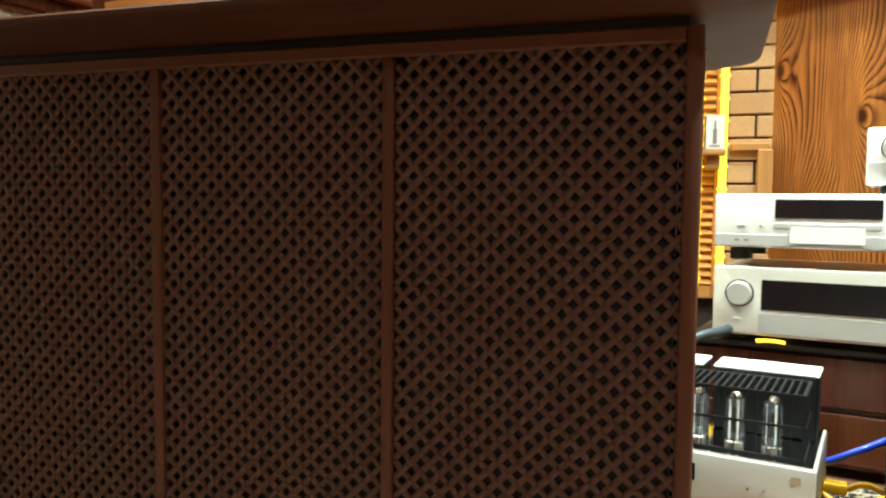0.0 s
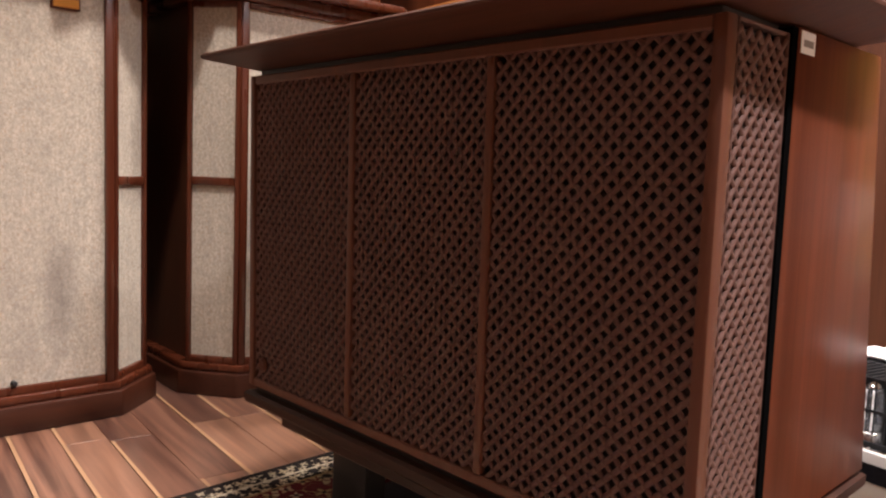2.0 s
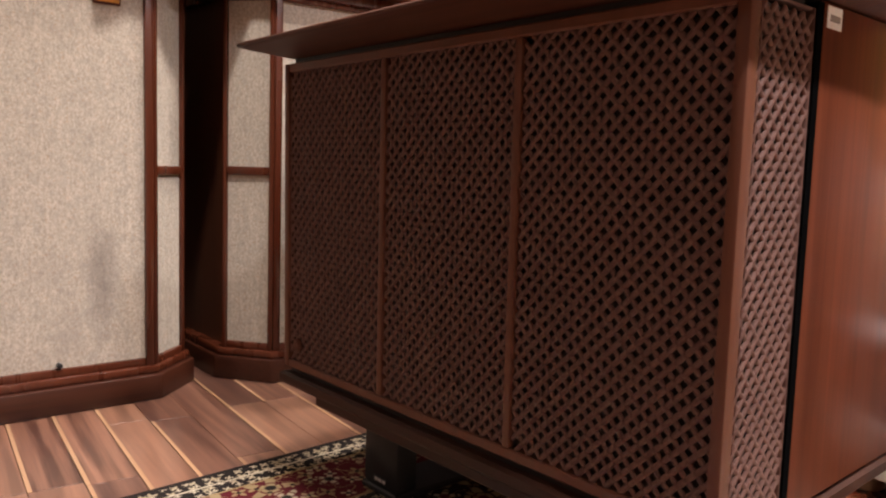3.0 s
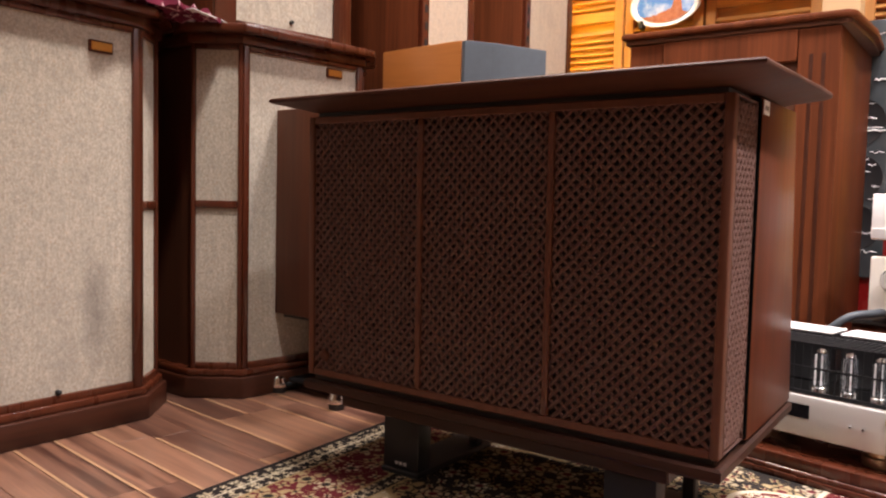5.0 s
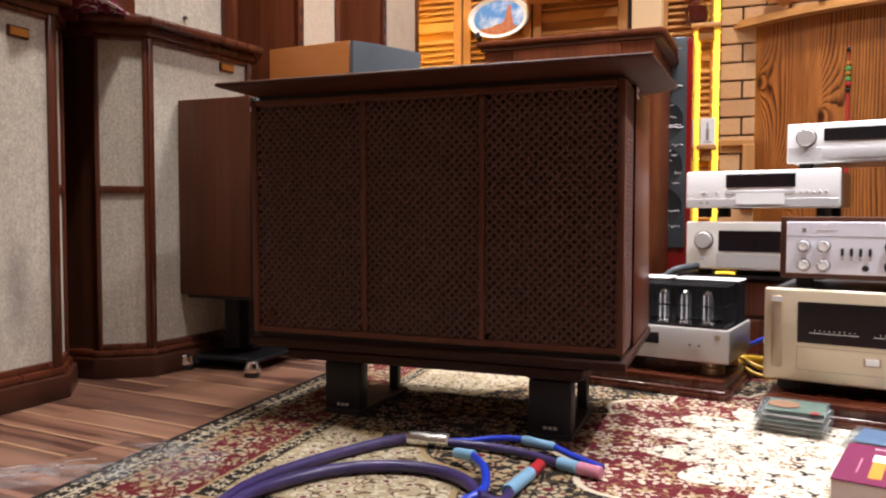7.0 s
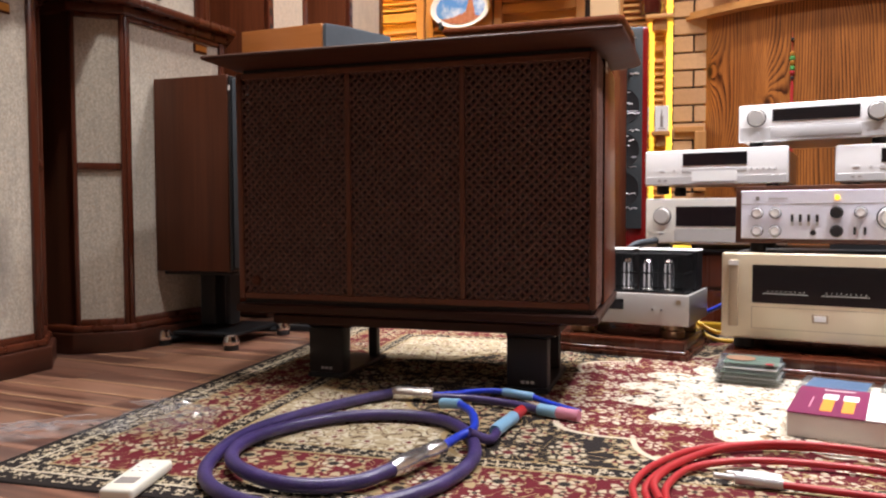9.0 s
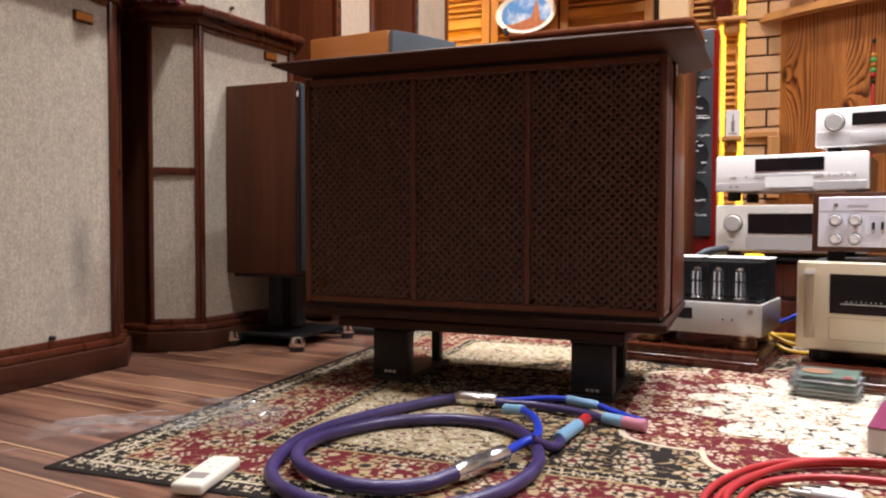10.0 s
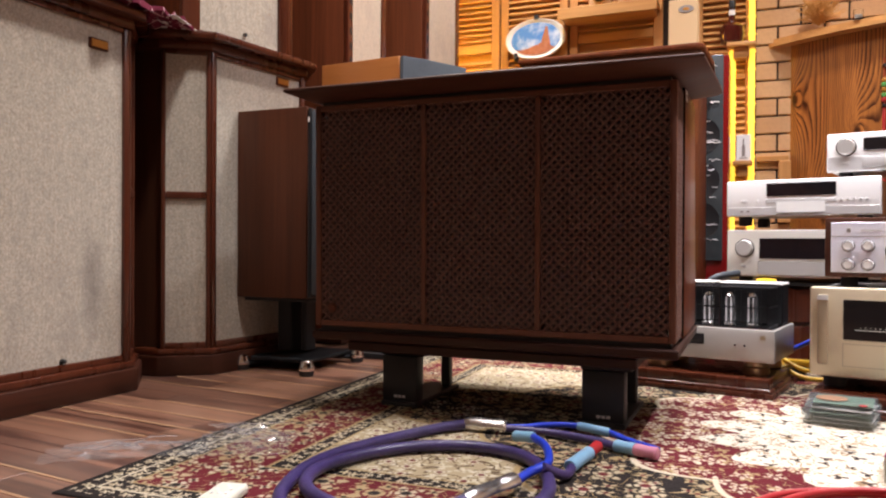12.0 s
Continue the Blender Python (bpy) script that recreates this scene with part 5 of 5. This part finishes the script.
for bx, bz in ((0.058, 0.05), (0.1, 0.05)):
    button(cd, bx, bz, 0.018 if bx < 0.08 else 0.008)
for bx in (0.045, 0.065):
    part("print", box(bx, bx + 0.01, -0.0062, -0.0052, 0.014, 0.019, 0), M_INK, cd, "grey printed bar")
feet(cd, W, 0.38, 0.03)

pre = thing("preamplifier", pose(0.498, 1.985, 0.646, 0, 0, RZ), "silver preamplifier with two large knobs", "preamplifier", "silver hi-fi units")
fascia(pre, 0.465, 0.124, 0.38, M_SILVER)
knob(pre, 0.056, 0.08, 0.025)
knob(pre, 0.409, 0.08, 0.025)
display(pre, 0.105, 0.36, 0.066, 0.106)
part("lower_panel", box(0.1, 0.365, -0.0085, -0.003, 0.012, 0.046, 0.003, 2), M_SILVER_LOW, pre, "brushed lower flap")
part("lower_panel", box(0.004, 0.461, -0.0052, -0.003, 0.004, 0.05, 0.001), M_SILVER_LOW, pre, "grey lower band")
button(pre, 0.056, 0.028, 0.02, 0.008)
for bx in (0.382, 0.402, 0.422):
    part("button", turned([(0.004, -0.003), (0.004, -0.008)], (bx, 0, 0.028), "y", 12), M_SILVER_LOW, pre)
feet(pre, 0.465, 0.38, 0.02)

src = thing("disc_transport", pose(0.785, 1.93, 0.507, 0, 0, RZ), "silver disc transport beside the player", "disc player", "silver hi-fi units")
fascia(src, W, 0.119, 0.38, M_SILVER)
display(src, 0.128, 0.335, 0.06, 0.104)
part("drawer", box(0.125, 0.335, -0.007, -0.003, 0.04, 0.052, 0.001), M_SILVER_LOW, src, "slim disc drawer")
part("lower_panel", box(0.004, W - 0.004, -0.0055, -0.003, 0.004, 0.028, 0.001), M_SILVER_LOW, src, "grey lower band")
button(src, 0.058, 0.048, 0.02, 0.007)
button(src, 0.1, 0.048, 0.008)
for bx in (0.045, 0.065):
    part("print", box(bx, bx + 0.01, -0.0062, -0.0052, 0.014, 0.019, 0), M_INK, src, "grey printed bar")
feet(src, W, 0.38, 0.02)

rack = thing("audio_rack", pose(0.15, 2.04, 0, 0, 0, RZ), "low mahogany audio rack with two drawers", "rack")
part("carcass", box(0, 1.15, 0.012, 0.42, 0.02, 0.275, 0.004), M_DARKWOOD, rack)
part("top", box(-0.01, 1.16, -0.01, 0.43, 0.275, 0.289, 0.004, 2), M_BLACK, rack, "black top board")
for z0, z1 in ((0.155, 0.268), (0.03, 0.143)):
    part("drawer", box(0.01, 1.14, 0.0, 0.014, z0, z1, 0.003), M_TRIM, rack)
riser = thing("rack_riser", pose(0.77, 1.915, 0.289, 0, 0, RZ), "black riser box on the rack", "riser")
part("box", box(0, 0.48, 0.02, 0.38, 0, 0.198, 0.004), M_BLACK, riser)

stereo = thing("control_amplifier", pose(0.452, 1.362, 0.331, 0, 0, RZ), "retro amplifier in a dark wooden case with silver controls", "amplifier", "silver hi-fi units")
SW, SH = 0.467, 0.148
part("case", box(0, SW, 0, 0.34, 0, SH, 0.003, 2), M_DARKWOOD, stereo, "dark wooden sleeve")
part("front_panel", box(0.014, SW - 0.014, -0.003, 0.004, 0.012, SH - 0.012, 0.001), M_SILVER_BLUE, stereo)
part("groove", box(0.014, SW - 0.014, -0.0036, -0.0025, 0.1005, 0.102, 0), M_INK, stereo, "thin dark groove")
for bx in (0.053, 0.096):
    for bz in (0.078, 0.032):
        knob(stereo, bx, bz, 0.0125, M_KNOB_SHINY, 0.016, "small chrome knob")
for bx in (0.136, 0.155, 0.174, 0.193):
    part("lever_slot", box(bx - 0.0035, bx + 0.0035, -0.0045, -0.003, 0.046, 0.076, 0.0005), M_SILVER_LOW, stereo, "lever slot")
    part("lever", box(bx - 0.0032, bx + 0.0032, -0.012, -0.004, 0.056, 0.074, 0.001), M_BLACK, stereo, "black toggle lever")
for bz in (0.079, 0.033):
    knob(stereo, 0.236, bz, 0.0125, M_BLACK, 0.018, "black knob")
knob(stereo, 0.288, 0.079, 0.0122, M_KNOB_SHINY, 0.016, "small chrome knob")
knob(stereo, 0.35, 0.066, 0.024, M_KNOB_SHINY, 0.02, "large chrome volume knob")
knob(stereo, 0.42, 0.066, 0.02, M_KNOB_SHINY, 0.02, "chrome selector knob")
knob(stereo, 0.184, 0.028, 0.006, M_STEEL_BLACK, 0.008, "small socket")
for bx in (0.276, 0.298):
    part("lever", box(bx - 0.003, bx + 0.003, -0.012, -0.003, 0.024, 0.043, 0.001), M_BLACK, stereo, "black toggle lever")
part("pilot_lamp", turned([(0.006, -0.003), (0.006, -0.006), (0.003, -0.007)], (0.237, 0, 0.1165), "y", 16), M_AMBER, stereo, "glowing amber pilot lamp")
part("emblem", box(0.049, 0.058, -0.0045, -0.003, 0.111, 0.121, 0.0005), M_INK, stereo, "dark emblem")
part("print", box(0.08, 0.125, -0.0042, -0.003, 0.114, 0.117, 0), M_SILVER_LOW, stereo, "grey printed bar")
feet(stereo, SW, 0.34, 0.0235, M_BLACK, 0.02)

power = thing("power_amplifier", pose(0.419, 1.343, 0.085, 0, 0, RZ), "heavy champagne gold power amplifier with twin meters", "amplifier", "silver hi-fi units")
PH = 0.222
part("case", box(0.02, 0.445, 0.02, 0.45, 0.006, PH - 0.006, 0.003), M_BLACK, power, "black steel case")
part("front_panel", box(0, 0.465, -0.006, 0.018, 0, PH, 0.006, 3), M_GOLD, power)
part("handle", box(0.018, 0.042, -0.014, -0.004, 0.03, PH - 0.018, 0.005, 2), M_GOLD_DARK, power, "champagne side grip")
part("handle", box(0.423, 0.447, -0.014, -0.004, 0.03, PH - 0.018, 0.005, 2), M_GOLD_DARK, power, "champagne side grip")
meter = display(power, 0.075, 0.39, 0.094, 0.192, "black meter window")
for mx in (0.1, 0.235):
    part("scale", box(mx, mx + 0.105, -0.0082, -0.0075, 0.118, 0.1195, 0), M_METER, meter, "fine white meter scale")
    for k in range(9):
        part("scale", box(mx + 0.012 + k * 0.0105, mx + 0.0135 + k * 0.0105, -0.0082, -0.0075, 0.123, 0.1265, 0), M_METER, meter, "white meter tick")
for gx0, gx1, gz0, gz1 in ((0.075, 0.39, 0.083, 0.0845), (0.075, 0.39, 0.028, 0.0295), (0.074, 0.0755, 0.028, 0.0845), (0.3895, 0.391, 0.028, 0.0845)):
    part("groove", box(gx0, gx1, -0.0064, -0.005, gz0, gz1, 0), M_GOLD_DARK, power, "thin groove in the panel")
part("button", box(0.215, 0.252, -0.0085, -0.006, 0.05, 0.072, 0.001), M_GOLD_DARK, power, "framed power button")
part("button", box(0.22, 0.247, -0.0125, -0.006, 0.054, 0.068, 0.001), M_SILVER, power, "pale power button")
part("label", box(0.018, 0.043, -0.0155, -0.0142, PH - 0.032, PH - 0.02, 0), M_WHITE, power, "white paper label")
for side, x0 in ((-1, 0.0), (1, 0.445)):
    for k in range(14):
        part("fin", box(x0, x0 + 0.02, 0.04 + k * 0.029, 0.052 + k * 0.029, 0.012, PH - 0.01, 0.001), M_BLACK, power)
feet(power, 0.465, 0.45, 0.03, M_BLACK, 0.026)


def plinth_board(x, y, w, d, h, rz, label):
    b = thing("equipment_board", pose(x, y, 0.003, 0, 0, rz), label, "plinth", "mahogany equipment boards")
    part("slab", box(0.012, w - 0.012, 0.012, d - 0.012, h * 0.45, h, 0.004, 2), M_TRIM, b)
    part("moulding", box(0.004, w - 0.004, 0.004, d - 0.004, h * 0.22, h * 0.5, 0.006, 3), M_TRIM, b)
    part("skirt", box(0, w, 0, d, 0, h * 0.28, 0.003, 2), M_TRIM, b)
    return b


plinth_board(-0.095, 1.475, 0.44, 0.5, 0.05, RZ, "mahogany board with moulded edge under the valve amplifier")
plinth_board(0.4, 1.262, 0.56, 0.52, 0.05, RZ, "mahogany board with moulded edge under the power amplifier")

# valve amplifier
va = thing("valve_amplifier", pose(-0.037, 1.508, 0.092, 0, 0, RZ), "silver valve amplifier with a black wire cage", "amplifier")
VW = 0.384
part("chassis", box(0, VW, 0, 0.27, 0, 0.088, 0.003, 2), M_KNOB, va)
part("top_plate", box(0.006, VW - 0.006, 0.008, 0.262, 0.0875, 0.0905, 0.001), M_CHROME, va, "polished top plate")
part("window", box(0.1, 0.2, -0.0015, 0.001, 0.04, 0.07, 0.0005), M_WINDOW, va, "small dark window")
for bx in (0.285, 0.31):
    part("switch", turned([(0.004, 0.001), (0.004, -0.006), (0.0025, -0.01)], (bx, 0, 0.045), "y", 12), M_CHROME, va, "tiny chrome switch")
part("emblem", prism([(0.348, -0.001), (0.362, -0.001), (0.362, -0.0004), (0.348, -0.0004)], 0.062, 0.074), M_GOLD_DARK, va, "small crown-like emblem")
CX0, CX1, CY0, CY1, CZ0, CZ1 = 0.01, VW - 0.022, 0.03, 0.15, 0.0905, 0.2
cage = part("cage", box(CX0, CX1, CY1, CY1 + 0.004, CZ1 - 0.012, CZ1, 0.001), M_CAGE, va, "black wire cage")
bar_v = mesh_of("wire", box(-0.0009, 0.0009, -0.0009, 0.0009, 0, CZ1 - CZ0, 0), M_CAGE)
k = CX0
while k <= CX1:
    piece("wire", bar_v, cage, pose(k, CY0, CZ0))
    k += 0.0175
for zz in (CZ0 + 0.002, CZ0 + 0.055, CZ1 - 0.002):
    part("frame_bar", box(CX0, CX1, CY0 - 0.002, CY0 + 0.002, zz - 0.0022, zz + 0.0022, 0), M_CAGE, cage)
    for xx in (CX0, CX1):
        part("frame_bar", box(xx - 0.002, xx + 0.002, CY0, CY1, zz - 0.002, zz + 0.002, 0), M_CAGE, cage)
top_bar = mesh_of("wire", box(-0.0019, 0.0019, CY0, CY1, -0.003, 0.001, 0.0006), M_CAGE)
k = CX0
while k <= CX1:
    piece("wire", top_bar, cage, pose(k, 0, CZ1))
    k += 0.0125
for xx in (CX0, CX1):
    for k in range(9):
        piece("wire", bar_v, cage, pose(xx, CY0 + 0.014 * k, CZ0))
for tx in (0.05, 0.105, 0.19, 0.25, 0.31):
    tb = part("valve", turned([(0.014, 0.0), (0.0165, 0.004), (0.0165, 0.05), (0.014, 0.066), (0.006, 0.076), (0.002, 0.078)], (tx, 0.075, CZ0 + 0.014), seg=20), M_VALVE, va, "clear glass valve")
    part("base", turned([(0.017, 0.0), (0.017, 0.007), (0.014, 0.009)], (tx, 0.075, CZ0), seg=20), M_BARREL, tb, "bright valve base")
    part("plate", box(tx - 0.006, tx + 0.006, 0.074, 0.082, CZ0 + 0.02, CZ0 + 0.066, 0.002), M_STEEL_BLACK, tb, "dark inner plate")
    # two silver rods per valve stand in for upright highlights on the glass
    for rx in (-0.007, 0.006):
        part("rod", turned([(0.0018, CZ0 + 0.012), (0.0018, CZ0 + 0.08)], (tx + rx, 0.064, 0), seg=8), M_SILVER, tb, "bright streak in the valve, built as a silver rod")
    part("getter", turned([(0.0125, CZ0 + 0.084), (0.009, CZ0 + 0.09), (0.003, CZ0 + 0.0935)], (tx, 0.075, 0), seg=16), M_CHROME, tb, "silvered crown")
for x0, x1 in ((0.005, 0.176), (0.198, 0.372)):
    tr = part("transformer_cover", box(x0, x1, CY1 + 0.012, CY1 + 0.1, CZ0, CZ1 + 0.004, 0.003), M_CAGE, va, "black transformer cover")
    part("lid", box(x0 - 0.002, x1 + 0.002, CY1 + 0.012, CY1 + 0.102, CZ1 + 0.004, CZ1 + 0.009, 0.0015), M_SILVER, tr, "bright silver lid")
for fx, fy in ((0.055, 0.06), (0.325, 0.06), (0.055, 0.22), (0.325, 0.22)):
    part("foot", turned([(0.034, -0.039), (0.036, -0.037), (0.036, -0.02), (0.03, -0.016), (0.03, -0.004), (0.026, 0.001)], (fx, fy, 0), seg=28), M_BRONZE, va, "turned bronze foot")

# cables behind the hi-fi
c1 = thing("interconnect", pose(0.38, 1.8, 0.003), "blue signal cable behind the amplifiers", "cable", "cables behind the hi-fi")
part("strand", sweep(smooth_path([(-0.03, 0.0, 0.12), (0.0, -0.04, 0.09), (0.08, -0.06, 0.13), (0.16, -0.02, 0.16)]), 0.007), M_BLUE, c1)
c2 = thing("interconnect", pose(0.38, 1.8, 0.003), "yellow signal cable behind the amplifiers", "cable", "cables behind the hi-fi")
part("strand", sweep(smooth_path([(-0.05, 0.0, 0.1), (0.0, -0.1, 0.06), (0.06, -0.12, 0.04), (0.14, -0.06, 0.05)]), 0.006), M_YELLOW, c2)
part("strand", sweep(smooth_path([(-0.04, -0.06, 0.07), (0.02, -0.14, 0.03), (0.1, -0.14, 0.02), (0.18, -0.06, 0.03)]), 0.006), M_YELLOW, c2)
c3 = thing("mains_cable", pose(0.1, 1.95, 0.003), "thick grey power cord behind the valve amplifier", "cable", "cables behind the hi-fi")
part("strand", sweep(smooth_path([(-0.02, 0.0, 0.01), (-0.01, -0.02, 0.2), (0.05, -0.02, 0.29), (0.12, 0.03, 0.31), (0.16, 0.12, 0.31)]), 0.011), M_GREY_CABLE, c3)
c4 = thing("loose_strip", pose(0.29, 1.985, 0.289), "loose glowing yellow strip end on the rack", "strip light")
part("strip", sweep(smooth_path([(0, 0, 0.004), (0.03, 0.0, 0.006), (0.06, -0.006, 0.004)]), 0.004, 8), M_LED, c4)


# disc cases and book
def case_stack(x, y, n, rz, label, tint):
    for k in range(n):
        c = thing("disc_case", pose(x + 0.004 * math.sin(k * 2.1), y + 0.004 * math.cos(k * 1.7), 0.003 + k * 0.0105, 0, 0, rz + 5 * math.sin(k * 3.3)), label, "disc case", "disc cases on the rug")
        part("case", box(0, 0.142, 0, 0.125, 0, 0.0102, 0.001), M_CASE, c)
        part("sleeve", box(0.016, 0.136, 0.006, 0.119, 0.0064, 0.0084, 0.0003), tint[k % len(tint)], c, "printed sleeve")


plug = thing("cable_plug", pose(0.4, 1.75, 0.045, 0, 0, -10), "flat yellow cable plug behind the board", "plug", "cables behind the hi-fi")
part("shell", box(-0.042, 0.042, -0.015, 0.015, 0, 0.02, 0.003, 2), M_YELLOW, plug)
part("lead", sweep(smooth_path([(0.042, 0, 0.01), (0.07, 0.01, 0.02), (0.1, 0.05, 0.0), (0.12, 0.1, -0.03)]), 0.006), M_YELLOW, plug)
part("block", box(-0.03, 0.03, -0.02, 0.02, -0.042, 0, 0.003), M_BLACK, plug, "black rest under the plug")
M_GREENINK = plain("green_print", (0.12, 0.2, 0.14), 0.5, grain=0.5, scale=25)
M_BLUEINK = plain("blue_print", (0.05, 0.13, 0.28), 0.5, grain=0.5, scale=25)
case_stack(0.395, 1.14, 5, RZ, "clear disc case with a printed sleeve in a stack", (M_CARD_EDGE, M_CARD_EDGE, M_GREENINK, M_CARD_EDGE, M_GREENINK))
dot = thing("price_sticker", pose(0.515, 1.126, 0.056, 0, 0, RZ), "round red sticker on the top disc case", "sticker")
part("disc", turned([(0.001, 0.0), (0.009, 0.0), (0.009, 0.0006), (0.001, 0.0007)], seg=18), M_RED, dot)
picture = thing("cover_print", pose(0.458, 1.195, 0.056, 0, 0, RZ), "pale oval picture on the top disc case", "print")
part("disc", turned([(0.001, 0.0), (0.034, 0.0), (0.034, 0.0005), (0.001, 0.0006)], seg=24), M_BRONZE_PRINT, picture)
case_stack(0.56, 1.07, 2, RZ - 6, "clear disc case with a blue sleeve", (M_INK, M_BLUEINK))
case_stack(0.72, 1.03, 2, RZ - 3, "clear disc case with a grey sleeve", (M_INK, M_GREENINK))

book = thing("product_box", pose(0.502, 0.718, 0.003, 0, 0, -14), "boxed product with a wine and white printed lid", "box")
part("box", box(0, 0.27, 0, 0.235, 0, 0.044, 0.002), M_CARD_EDGE, book)
lid = part("lid", box(-0.0008, 0.125, -0.0008, 0.2358, 0.0442, 0.0462, 0.0004), M_WINE, book, "wine-coloured print")
part("lid", box(0.1255, 0.2708, -0.0008, 0.2358, 0.0442, 0.0462, 0.0004), M_WHITE, book, "white print")
for bx in (0.05, 0.085):
    part("print", box(bx, bx + 0.02, 0.03, 0.13, 0.0462, 0.0467, 0), M_ORANGE_INK, lid, "orange printed band")
    part("print", box(bx - 0.002, bx + 0.024, 0.13, 0.175, 0.0462, 0.0467, 0), M_WHITE, lid, "white printed plug shape")
part("print", box(0.045, 0.1, 0.212, 0.217, 0.0462, 0.0467, 0), M_WHITE, lid, "white printed bar")
part("print", box(0.03, 0.033, 0.05, 0.14, 0.0462, 0.0467, 0), M_PINK, lid, "pale printed bar")

# ---- floor planks ----
planks = thing("plank_floor", pose(-1.0, 1.0, 0, 0, 0, -6), "walnut laminate plank floor with pale joints", "floor")
tagged(planks, kind="structure")
random.seed(3)
PWID = 0.0895
lengths = (0.62, 0.9, 1.2)
plank_me = {L: mesh_of("plank", box(0, L - 0.0012, 0.0006, PWID - 0.0006, -0.008, 0.0, 0.0006), M_PLANK) for L in lengths}
edge_me = {L: mesh_of("sapwood_edge", box(0, L - 0.0012, 0.0008, 0.008, -0.007, 0.0004, 0), M_PALE_EDGE) for L in lengths}
for row in range(-18, 20):
    x = -0.98 - random.uniform(0, 0.05)
    while x < 0.75:
        L = random.choice(lengths)
        piece("plank", plank_me[L], planks, pose(x, row * PWID, 0))
        if random.random() < 0.62:
            piece("sapwood_edge", edge_me[L], planks, pose(x, row * PWID, 0))
        x += L
rest = bmesh.new()
for row in range(-46, -18):
    add_box(rest, -0.9, 0.98, row * PWID + 0.0006, (row + 1) * PWID - 0.0006, -0.0082, -0.0012, 0)
for row in range(-46, 30):
    add_box(rest, 0.98, 3.6, row * PWID + 0.0006, (row + 1) * PWID - 0.0006, -0.0082, -0.0012, 0)
tagged(part("planks", rest, M_PLANK, planks, "planks far from the camera"), kind="stuff")
